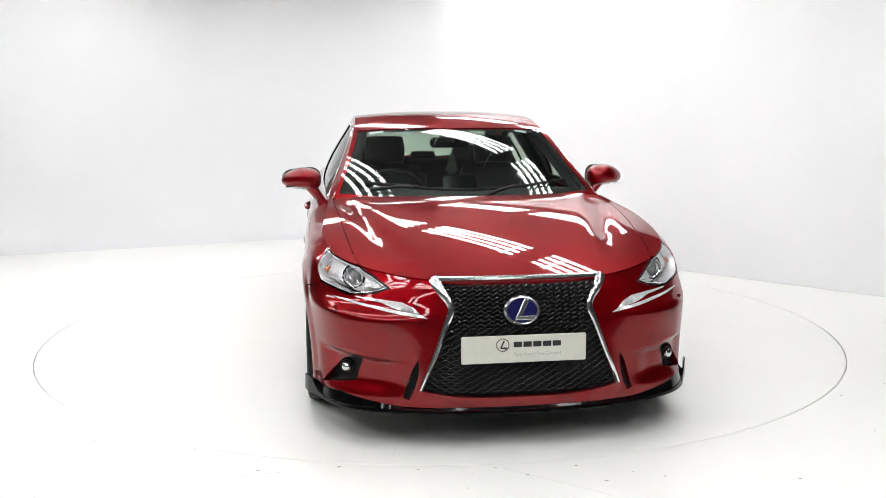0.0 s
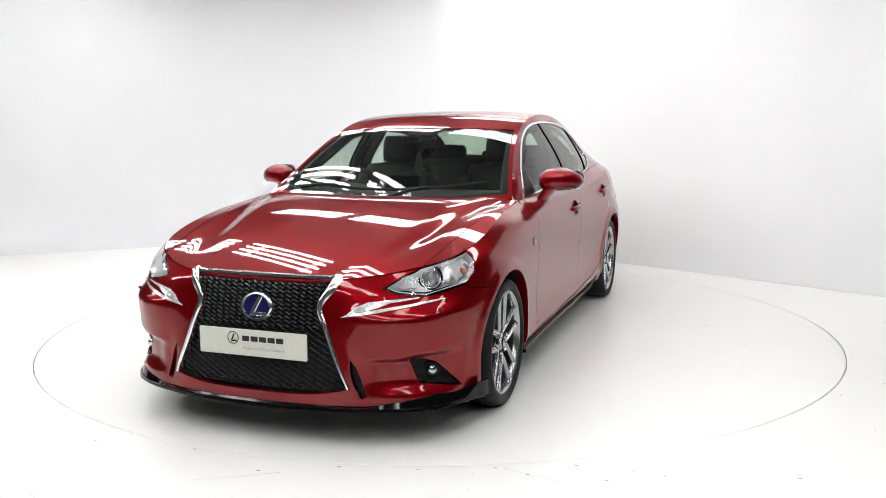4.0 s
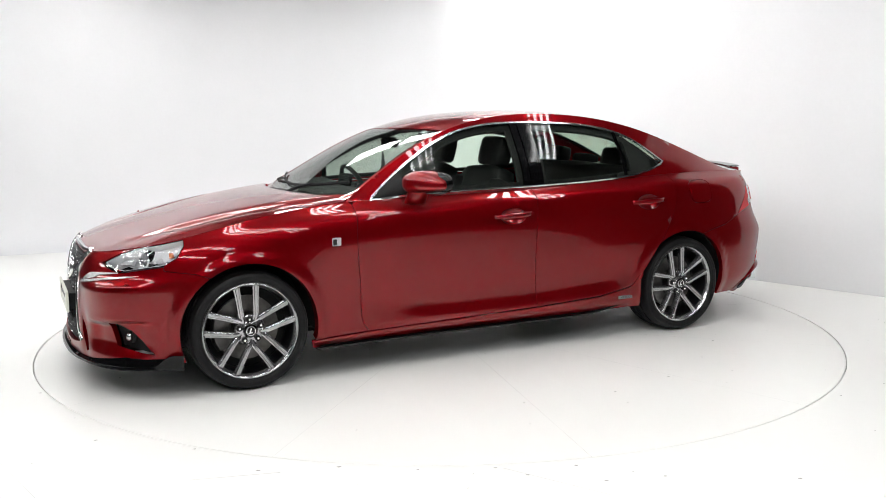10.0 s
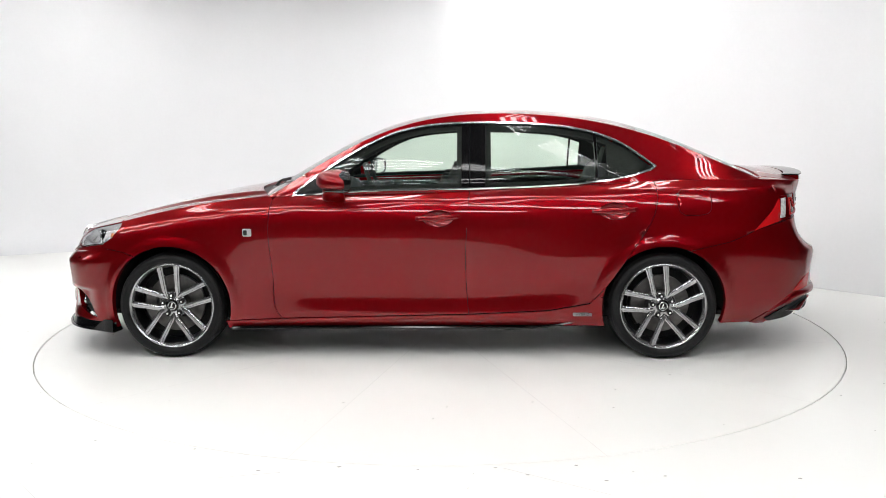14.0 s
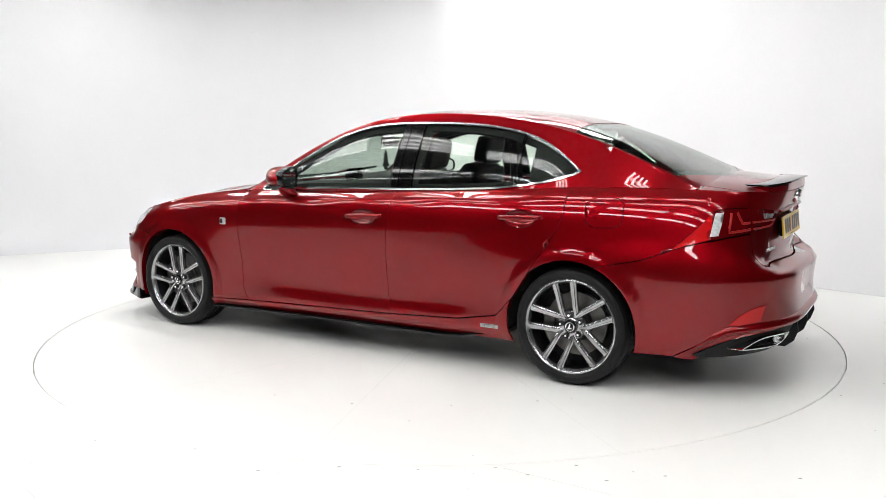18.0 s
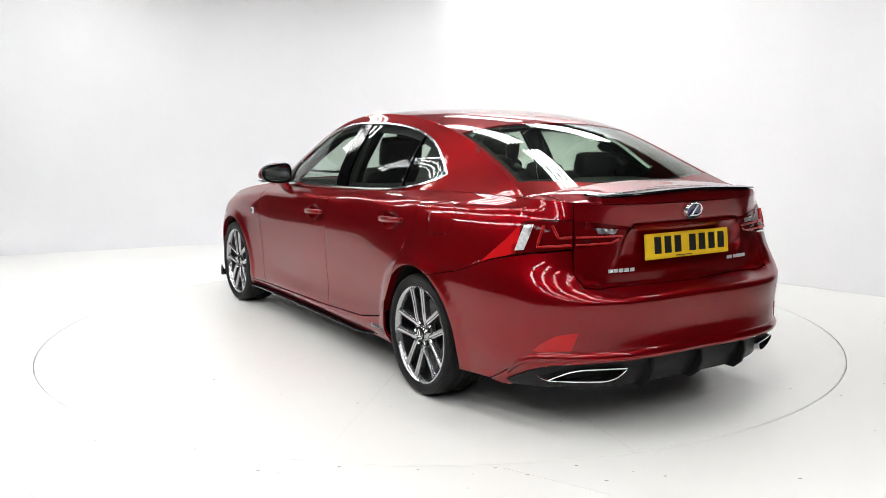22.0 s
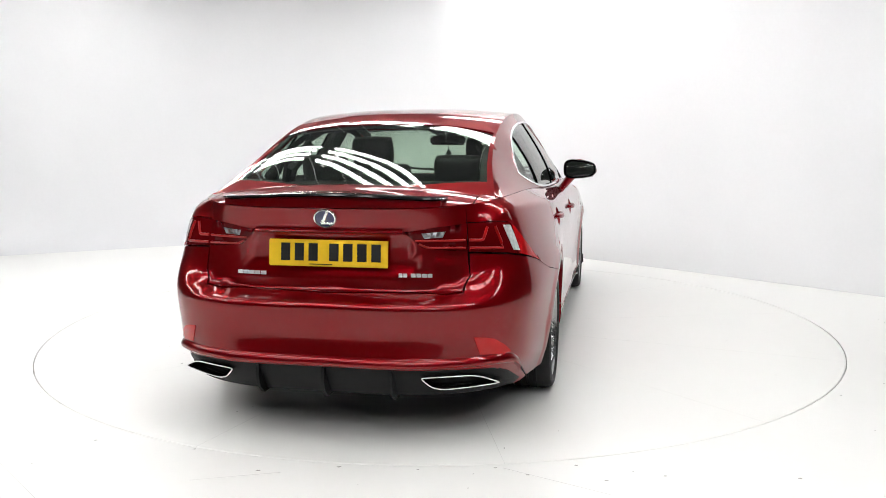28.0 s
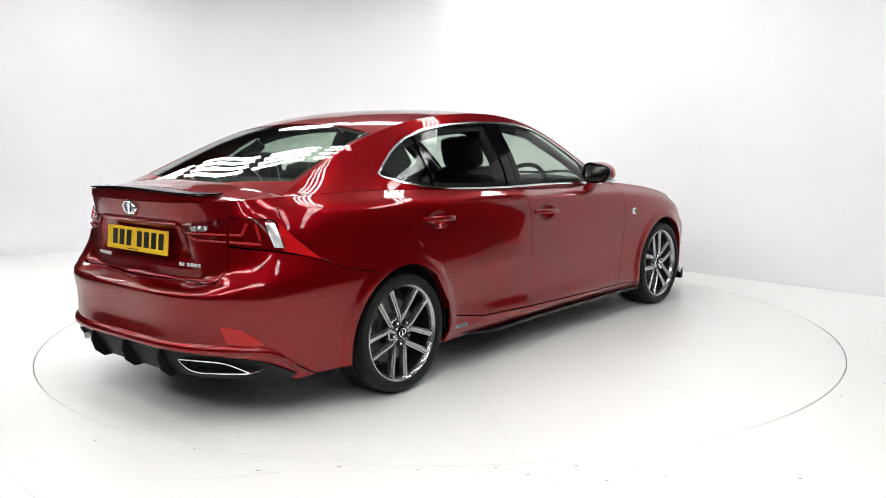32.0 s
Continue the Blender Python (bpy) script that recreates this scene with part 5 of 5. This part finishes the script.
def build_tail_lamp(side):
    tx = tail_of_x
    o = np.array([(1.127, 0.727), (1.06, 0.785), (1.003, 0.833), (0.945, 0.893), (0.905, 0.914), (0.82, 0.920), (0.70, 0.919), (0.661, 0.918), (0.661, 0.799), (0.70, 0.799), (0.856, 0.789), (0.98, 0.768), (1.06, 0.748)])
    base = panel("tail_lamp", o, tail, M_REDDARK, car, "angular red tail lamp with clear white corner", h=0.025, gap=0.001, lip=0.012, side=side)
    panel("red_lens", np.array([(1.124, 0.7275), (1.06, 0.7838), (1.003, 0.8315), (0.945, 0.891), (0.930, 0.900), (0.940, 0.780), (0.98, 0.769), (1.06, 0.749)]), tail, M_REDLENS, base, h=0.025, gap=0, lip=0.003, side=side, raise_=0.003)
    panel("clear_lens", np.array([(0.946, 0.792), (0.930, 0.85), (0.914, 0.900), (0.866, 0.903), (0.882, 0.85), (0.902, 0.796)]), tail, M_WHITELENS, base, h=0.02, gap=0, lip=0.003, side=side, raise_=0.004)
    for line in ([(0.770, 0.900), (0.736, 0.846), (0.668, 0.848)], [(0.815, 0.900), (0.842, 0.810), (0.668, 0.816)]):
        pts = smooth_poly(line, 12)
        bm = bmesh.new()
        bm_tube(bm, on_skin(tail, pts[:, 0], pts[:, 1], 0.002) * (1, side, 1), 0.0065, 6)
        part("light_guide", bm, M_REDBRIGHT, base)
    # part on the boot lid
    o = np.array([(0.655, 0.917), (0.505, 0.906), (0.337, 0.886), (0.381, 0.849), (0.425, 0.817), (0.655, 0.800)])
    b2 = panel("boot_lamp", o, tail, M_REDDARK, car, "smoked red lamp on the boot lid", h=0.03, gap=0.0, lip=0.004, side=side, raise_=0.004)
    panel("clear_lens", np.array([(0.542, 0.888), (0.417, 0.882), (0.432, 0.860), (0.527, 0.862)]), tail, M_CLEARGREY, b2, h=0.02, gap=0, lip=0.003, side=side, raise_=0.007)
    for line in ([(0.646, 0.848), (0.385, 0.850)], [(0.646, 0.816), (0.45, 0.820), (0.405, 0.836)]):
        pts = smooth_poly(line, 12)
        bm = bmesh.new()
        bm_tube(bm, on_skin(tail, pts[:, 0], pts[:, 1], 0.005) * (1, side, 1), 0.005, 6)
        part("light_guide", bm, M_REDBRIGHT, b2)
    # body corner over the lamp
    sx = np.linspace(0.952, 0.6595, 12)
    o = chain(np.stack([sx, zt(sx) - 0.001], -1), [(0.6595, 0.921), (0.82, 0.923), (0.905, 0.917), (0.945, 0.897)])
    panel("rear_corner", o, tail, M_PAINT, car, h=0.02, gap=0.0, lip=0.01, side=side)
    # reflector, exhaust
    panel("bumper_reflector", np.array([(0.640, 0.458), (0.69, 0.453), (0.735, 0.443), (0.80, 0.406), (0.838, 0.373), (0.79, 0.370), (0.668, 0.382)]), tail, M_REDLENS, car, "red bumper reflector", h=0.02, gap=0, lip=0.003, side=side, raise_=0.003)
    outer = EXHAUST
    inn = inset(outer, 0.0055)
    if area2(outer) < 0:
        outer = outer[::-1]
    if len(inn) == len(outer):
        xo = lambda y: -2.368 + 0.72 * max(0, y - 0.42) ** 1.3
        rows = [[(xo(y) + dx - 0.35 * (z - 0.26), side * y, z) for dx, (y, z) in ((0.05, a), (0.0, a), (-0.001, (a + b) / 2), (0.0, b), (0.12, b))] for a, b in zip(outer, inn)]
        ex = ribbon("exhaust_tip", rows, M_CHROME, car, "chrome trapezoid exhaust tip", close=True, angle=30)
        bm = bmesh.new()
        bm.faces.new([bm.verts.new((xo(y) + 0.06, side * y, z)) for y, z in inn])
        part("exhaust_mouth", bm, M_DARK, ex)


def smooth_poly(line, n):
    p = np.asarray(line, float)
    t = np.concatenate([[0], np.cumsum(np.linalg.norm(np.diff(p, axis=0), axis=1))])
    q = np.linspace(0, t[-1], n)
    return np.stack([np.interp(q, t, p[:, 0]), np.interp(q, t, p[:, 1])], -1)


mirror_side(build_tail_lamp)


def build_tail():
    # black lower bumper with fins
    hs = [(0.0, 0.342), (0.40, 0.338), (0.62, 0.326), (0.754, 0.312), (0.85, 0.270), (0.94, 0.212), (0.90, 0.196), (0.76, 0.198), (0.55, 0.200), (0.0, 0.198)]
    hs = np.array(hs)
    def low(s, z):
        p = tail(s, np.maximum(z, 0.335))
        k = np.clip((0.335 - np.asarray(z, float)) / 0.14, 0, 1)
        p = p.copy()
        p[..., 0] += 0.012 + 0.075 * k ** 1.5
        p[..., 1] *= 1 - 0.03 * k
        p[..., 2] = z
        return p
    _q = np.linspace(0.2, 1.0, 200)
    _m = np.stack([np.interp(EXHAUST[:, 0], low(_q, np.full(200, 0.27))[:, 1], _q), EXHAUST[:, 1]], -1)
    panel("diffuser", chain(hs, hs[::-1][1:-1] * (-1, 1)), low, M_BLACK, car, "black plastic diffuser with fins", holes=[inset(_m, 0.002), inset(_m, 0.002) * (-1, 1)], h=0.03, gap=0, lip=0.02)
    for y in (-0.29, 0.0, 0.29):
        rows = []
        for z, d in ((0.325, 0.015), (0.28, 0.040), (0.225, 0.055), (0.190, 0.035)):
            p = low(np.array(y), np.array(z))
            rows.append([(p[0] - d, y - 0.006, z), (p[0] - d, y + 0.006, z), (p[0] + 0.10, y + 0.006, z), (p[0] + 0.10, y - 0.006, z)])
        ribbon("diffuser_fin", rows, M_BLACK, car)
    # painted lip over the diffuser
    rows = []
    for s in np.linspace(-0.99, 0.99, 110):
        k = np.clip((abs(s) - 0.66) / 0.33, 0, 1)
        zc = float(np.interp(abs(s), (0, 0.70, 0.80, 0.86, 0.92, 0.99), (0.352, 0.350, 0.344, 0.334, 0.304, 0.256)))
        p = tail(s, zc)
        n2 = out_normal(tail, s, 0.45)
        n2 = np.array([n2[0], n2[1], 0]) / math.hypot(n2[0], n2[1])
        w = 0.020 * (1 - k ** 3)
        rows.append([p + n2 * a + np.array([0, 0, b]) for a, b in ((-0.012, 0.030), (w * 0.5, 0.022), (w, 0.006), (w, -0.008), (w - 0.006, -0.014), (-0.02, -0.014))])
    ribbon("bumper_lip", rows, M_PAINT, car, angle=50)
    # spoiler
    rows = []
    for y in np.linspace(-0.485, 0.485, 50):
        q = abs(y) / 0.485
        xt = float(np.interp(abs(y), _top[::-1][:3000, 1], _top[::-1][:3000, 0])) - 0.012 * (1 - q ** 4)
        zs = float(deck(np.array(xt + 0.09), np.array(y))[2]) + 0.010 * q ** 2
        e = 1 - np.clip((q - 0.88) / 0.12, 0, 1) ** 2 * 0.85
        rows.append([(xt + 0.105, y, zs + 0.003), (xt + 0.05, y, zs + 0.006 * e + 0.001), (xt, y, zs + 0.007 * e - 0.002), (xt - 0.004, y, zs + 0.002 * e - 0.004), (xt + 0.012, y, zs - 0.003), (xt + 0.09, y, zs - 0.006)])
    base = []
    for y in np.linspace(-0.475, 0.475, 40):
        xe = float(np.interp(abs(y), _top[::-1][:3000, 1], _top[::-1][:3000, 0]))
        ze = float(np.interp(abs(y), _top[::-1][:3000, 1], _top[::-1][:3000, 2]))
        zs = float(deck(np.array(xe + 0.08), np.array(y))[2]) + 0.010 * (y / 0.485) ** 2
        base.append([(xe + 0.085, y, zs - 0.006), (xe + 0.02, y, zs - 0.004), (xe + 0.002, y, zs - 0.008), (xe - 0.001, y, ze + 0.002), (xe + 0.05, y, ze - 0.01)])
    ribbon("spoiler_base", base, M_PAINT, car, angle=50)
    ribbon("boot_spoiler", rows, M_BLACKGLOSS, car, "slim gloss black spoiler along the boot edge", angle=30)
    # number plate: its characters are left as plain bars
    m = Matrix.Translation((-2.303, 0, 0.793)) @ Matrix.Rotation(radians(6), 4, "Y")
    pl = box_part("number_plate", (0.008, 0.522, 0.113), m, M_YELLOW, car, "yellow number plate with dark bars", 0.003)
    box_part("plate_holder", (0.024, 0.46, 0.085), m @ Matrix.Translation((0.012, 0, 0)), M_BLACK, car, bevel=0.004)
    x = 0.212
    for k, w in enumerate((0.052, 0.052, 0.052, 0.0, 0.052, 0.052, 0.052, 0.052)):
        if w:
            box_part("plate_bar", (0.0015, w * 0.78, 0.074), m @ Matrix.Translation((-0.0045, x - 0.026, 0.004)), M_INK, pl, bevel=0.0)
            x -= 0.061
        else:
            x -= 0.030
    box_part("plate_bar", (0.0012, 0.10, 0.004), m @ Matrix.Translation((-0.0045, 0.03, -0.047)), M_INK, pl, bevel=0.0)
    lc = float(tail(np.array(0.0), np.array(0.944))[0])
    nn = out_normal(tail, np.array(0.0), np.array(0.944))
    emblem(Matrix.Translation((lc - 0.005, 0, 0.944)) @ Matrix.Rotation(-math.atan2(float(nn[2]), -float(nn[0])) * -1, 4, "Y"), FACE_REAR, 0.051, 0.041)
    # bright maker's and model marks, as plain bars
    for y0, y1, n, z in ((0.462, 0.292, 5, 0.697), (-0.300, -0.345, 2, 0.702), (-0.360, -0.475, 4, 0.702)):
        w = (y0 - y1) / n
        for k in range(n):
            y = y0 - w * (k + 0.5)
            p = on_skin(tail, y, z, 0.001)
            box_part("boot_mark", (0.004, w * 0.72, 0.016), Matrix.Translation(p), M_MARK, car, bevel=0.001, seg=1)
    # bar over the plate
    rows = []
    for y in np.linspace(-0.33, 0.33, 20):
        p = on_skin(tail, y, 0.885, 0.0)
        rows.append([p + np.array([-a, 0, b]) for a, b in ((-0.004, 0.010), (0.010, 0.008), (0.016, 0.0), (0.010, -0.004), (-0.004, -0.006))])
    ribbon("boot_grip", rows, M_PAINT, car, angle=50)


build_tail()


# ---- scuttle and wipers ----
def build_scuttle():
    ys = np.linspace(-0.70, 0.70, 24)
    a = np.stack([1.015 - 0.17 * (ys / 0.775) ** 2, ys], -1)
    b = np.stack([0.925 - 0.20 * (ys / 0.70) ** 2, ys], -1)
    panel("scuttle", chain(a, b[::-1]), lambda x, y: np.stack([x, y, 0.936 - 0.03 * (np.abs(y) / 0.7) ** 2 + 0.10 * (0.95 - x)], -1) + 0.0, M_BLACK, car, h=0.04, gap=0, lip=0.02)
    for y0, y1, k in ((-0.56, 0.06, 0), (0.02, 0.58, 1)):
        pts = []
        for t in np.linspace(0, 1, 12):
            y = y0 + (y1 - y0) * t
            x = 0.90 - 0.20 * (y / 0.70) ** 2 - 0.015
            pts.append(on_skin(canopy, x, y, 0.010))
        bm = bmesh.new()
        bm_tube(bm, pts, 0.007, 6, flat=(0.8, 1.3))
        wp = part("wiper", bm, M_BLACK, car, "black wiper blade at the windscreen's foot")
        q = pts[5]
        bm = bmesh.new()
        foot = on_skin(canopy, 0.955 - 0.20 * (y0 / 0.70) ** 2, y0 + 0.03, 0.006)
        bm_tube(bm, [foot, (foot + q) / 2 + np.array([0, 0, 0.012]), q + np.array([0, 0, 0.008])], [0.011, 0.009, 0.006], 8)
        part("wiper_arm", bm, M_BLACK, wp)


build_scuttle()


# ---- cabin ----
def rounded_block(bm, size, m, bevel):
    """A padded block with soft edges."""
    vs = bmesh.ops.create_uvsphere(bm, u_segments=32, v_segments=18, radius=1.0)["verts"]
    for v in vs:
        q = v.co / max(abs(v.co.x), abs(v.co.y), abs(v.co.z))
        w = v.co.lerp(q, 0.72)
        v.co = (w.x * size[0] / 2, w.y * size[1] / 2, w.z * size[2] / 2)
    bmesh.ops.transform(bm, matrix=m, verts=vs)


def build_seat(x, y, parent):
    bm = bmesh.new()
    rounded_block(bm, (0.52, 0.50, 0.16), Matrix.Translation((x + 0.12, y, 0.50)) @ Matrix.Rotation(radians(-6), 4, "Y"), 0.05)
    seat = part("front_seat", bm, M_LEATHER, parent, "black leather bucket seat", angle=85)
    bm = bmesh.new()
    rounded_block(bm, (0.15, 0.50, 0.62), Matrix.Translation((x - 0.19, y, 0.78)) @ Matrix.Rotation(radians(-20), 4, "Y"), 0.06)
    for g in (1, -1):
        rounded_block(bm, (0.20, 0.09, 0.50), Matrix.Translation((x - 0.16, y + g * 0.22, 0.76)) @ Matrix.Rotation(radians(-20), 4, "Y"), 0.04)
    part("backrest", bm, M_LEATHER, seat, angle=85)
    bm = bmesh.new()
    rounded_block(bm, (0.10, 0.27, 0.19), Matrix.Translation((x - 0.325, y, 1.155)) @ Matrix.Rotation(radians(-14), 4, "Y"), 0.045)
    part("headrest", bm, M_LEATHER, seat, angle=80)
    for g in (1, -1):
        bm = bmesh.new()
        bm_tube(bm, [(x - 0.30, y + g * 0.06, 1.00), (x - 0.325, y + g * 0.06, 1.10)], 0.007, 8)
        part("headrest_post", bm, M_CHROME, seat)


def build_cabin():
    for y in (0.37, -0.37):
        build_seat(0.02, y, car)
    bm = bmesh.new()
    rounded_block(bm, (0.50, 1.26, 0.20), Matrix.Translation((-0.78, 0, 0.52)), 0.06)
    rear = part("rear_seat", bm, M_LEATHER, car, "black leather rear bench", angle=60)
    bm = bmesh.new()
    rounded_block(bm, (0.16, 1.26, 0.56), Matrix.Translation((-1.12, 0, 0.80)) @ Matrix.Rotation(radians(-22), 4, "Y"), 0.05)
    part("backrest", bm, M_LEATHER, rear, angle=85)
    for y in (0.36, 0.0, -0.36):
        bm = bmesh.new()
        rounded_block(bm, (0.10, 0.25 if y else 0.20, 0.14 if y else 0.09), Matrix.Translation((-1.26, y, 1.095 if y else 1.07)) @ Matrix.Rotation(radians(-14), 4, "Y"), 0.04)
        part("headrest", bm, M_LEATHER, rear, angle=85)
    bm = bmesh.new()
    rounded_block(bm, (0.62, 1.10, 0.04), Matrix.Translation((-1.60, 0, 1.015)), 0.015)
    part("parcel_shelf", bm, M_DASH, car)
    # dashboard with a cowl over the dials
    rows = []
    for y in np.linspace(-0.66, 0.66, 24):
        cowl = 0.035 * math.exp(-((y + 0.37) / 0.16) ** 2)
        rows.append([(0.86 - 0.12 * (y / 0.66) ** 2, y, 0.935 - 0.03 * (y / 0.66) ** 2), (0.70, y, 0.955 + cowl * 0.5), (0.58, y, 0.955 + cowl), (0.50, y, 0.925 + cowl), (0.47, y, 0.86), (0.52, y, 0.70), (0.60, y, 0.50), (0.90, y, 0.50)])
    ribbon("dashboard", rows, M_DASH, car, "soft black dashboard", angle=50)
    box_part("dash_screen", (0.02, 0.20, 0.09), Matrix.Translation((0.56, 0.0, 0.985)) @ Matrix.Rotation(radians(-12), 4, "Y"), M_BLACKGLOSS, car, bevel=0.008)
    box_part("centre_console", (0.95, 0.24, 0.34), Matrix.Translation((0.12, 0, 0.46)), M_DASH, car, bevel=0.04)
    # steering wheel, on the car's right
    m = Matrix.Translation((0.34, -0.37, 0.885)) @ Matrix.Rotation(radians(-65), 4, "Y")
    bm = bmesh.new()
    bm_lathe(bm, [(0.185 + 0.015 * math.cos(a), 0.015 * math.sin(a)) for a in np.linspace(0, 2 * math.pi, 10, endpoint=False)], 40, "Z", True)
    bmesh.ops.transform(bm, matrix=m, verts=bm.verts)
    sw = part("steering_wheel", bm, M_LEATHER, car, "black leather three-spoke steering wheel")
    bm = bmesh.new()
    bm_box(bm, (0.13, 0.14, 0.05), m, 0.02)
    bm_box(bm, (0.05, 0.34, 0.02), m, 0.006)
    bm_box(bm, (0.18, 0.05, 0.02), m @ Matrix.Translation((-0.09, 0, 0)), 0.006)
    part("steering_hub", bm, M_DASH, sw)
    # linings
    xs = np.linspace(0.05, -1.25, 24)
    rows = [[(x, y, float(canopy(np.array(x), np.array(y))[2]) - 0.03) for y in np.linspace(-0.50, 0.50, 16)] for x in xs]
    v, f = ring_rows(rows)
    mesh_ob("headlining", v, f, M_LINER, car, "pale grey fabric headlining")
    for side in (1, -1):
        bm = bmesh.new()
        rounded_block(bm, (1.0, 0.08, 0.52), Matrix.Translation((0.24, side * 0.735, 0.665)), 0.03)
        part("door_card", bm, M_DASH, car)
        bm = bmesh.new()
        rounded_block(bm, (0.80, 0.08, 0.54), Matrix.Translation((-0.74, side * 0.735, 0.685)), 0.03)
        part("door_card", bm, M_DASH, car)
        bm = bmesh.new()
        bm_tube(bm, [(-0.335, side * 0.735, 0.90), (-0.36, side * 0.66, 1.12), (-0.37, side * 0.555, 1.30)], [0.045, 0.042, 0.045], 8)
        part("pillar_lining", bm, M_DASH, car)
        bm = bmesh.new()
        bm_tube(bm, [(-1.15, side * 0.63, 0.98), (-1.26, side * 0.56, 1.10), (-1.18, side * 0.47, 1.22)], [0.035, 0.04, 0.035], 8)
        part("pillar_lining", bm, M_DASH, car)
        bm = bmesh.new()
        bm_tube(bm, [(0.80, side * 0.68, 0.89), (0.45, side * 0.60, 1.10), (0.15, side * 0.54, 1.255), (-0.2, side * 0.51, 1.318), (-0.8, side * 0.51, 1.315), (-1.15, side * 0.50, 1.25)], 0.026, 8)
        part("roof_rail_lining", bm, M_DASH, car)
    # rear-view mirror on its stalk
    bm = bmesh.new()
    bm_tube(bm, [(0.32, 0, 1.262), (0.27, 0, 1.225)], 0.012, 8)
    rm = part("interior_mirror", bm, M_BLACK, car, "black interior mirror behind the windscreen")
    bm = bmesh.new()
    bm_box(bm, (0.03, 0.25, 0.065), Matrix.Translation((0.25, -0.01, 1.215)) @ Matrix.Rotation(radians(12), 4, "Y"), 0.014, 3)
    part("mirror_head", bm, M_BLACKGLOSS, rm)
    # screen border, stickers
    panel("screen_border", inset(front_screen, -0.002), canopy, M_BLACK, car, holes=[inset(front_screen, 0.028)], h=0.05, gap=0, lip=0, raise_=-0.010)
    panel("screen_border", inset(rear_screen, -0.002), canopy, M_BLACK, car, holes=[inset(rear_screen, 0.030)], h=0.05, gap=0, lip=0, raise_=-0.010)
    for x, y, w in ((0.205, 0.44, 0.075), (0.205, -0.46, 0.085)):
        o = np.array([(x, y - w / 2), (x + 0.035, y - w / 2), (x + 0.035, y + w / 2), (x, y + w / 2)])
        panel("screen_sticker", o, canopy, M_PAPER, car, h=0.03, gap=0, lip=0.001, raise_=-0.009)
    # black visor over the mirror's foot
    panel("sensor_cover", np.array([(0.20, -0.12), (0.31, -0.07), (0.31, 0.07), (0.20, 0.12)]), canopy, M_BLACK, car, h=0.03, gap=0, lip=0.02, raise_=-0.012)


build_cabin()


# ---- card air freshener hung from the mirror ----
def build_freshener():
    root = new("air_freshener")
    bm = bmesh.new()
    zs = [(0.010, -0.022), (0.018, -0.022), (0.018, -0.014), (0.010, -0.008), (0.036, -0.004), (0.014, 0.024), (0.027, 0.024), (0.010, 0.050), (0.019, 0.050), (0.0, 0.084)]
    zs = [(y * 1.3, 0.084 - (0.084 - z) * 1.3) for y, z in zs]
    pts = zs + [(-y, z) for y, z in zs[::-1][1:]]
    a = [bm.verts.new((0.001, y, z)) for y, z in pts]
    b = [bm.verts.new((-0.001, y, z)) for y, z in pts]
    bm.faces.new(a)
    bm.faces.new(b[::-1])
    for i in range(len(pts)):
        j = (i + 1) % len(pts)
        bm.faces.new((a[i], b[i], b[j], a[j]))
    part("card", bm, M_GREEN, root, smooth=False)
    bm = bmesh.new()
    bm_tube(bm, [(0, 0, 0.076), (0, 0, 0.115)], 0.0012, 6)
    part("string", bm, M_INK, root)
    tagged(root, "dark tree-shaped card air freshener hanging from the mirror", "air freshener")
    return root


freshener = build_freshener()


# ================= what moves =================
def spin_rows(local):
    rows = []
    for k in range(0, 65):
        t = k * 0.5
        rows.append((t, pose(0, 0, 0, 0, 0, SPIN0 + SPIN * t) @ local))
    return rows


def motions():
    walk(turntable, spin_rows(Matrix()))
    walk(car, spin_rows(Matrix.Translation((CAR_X, CAR_Y, 0))))
    walk(freshener, spin_rows(Matrix.Translation((CAR_X + 0.30, CAR_Y - 0.006, 1.078))))


motions()
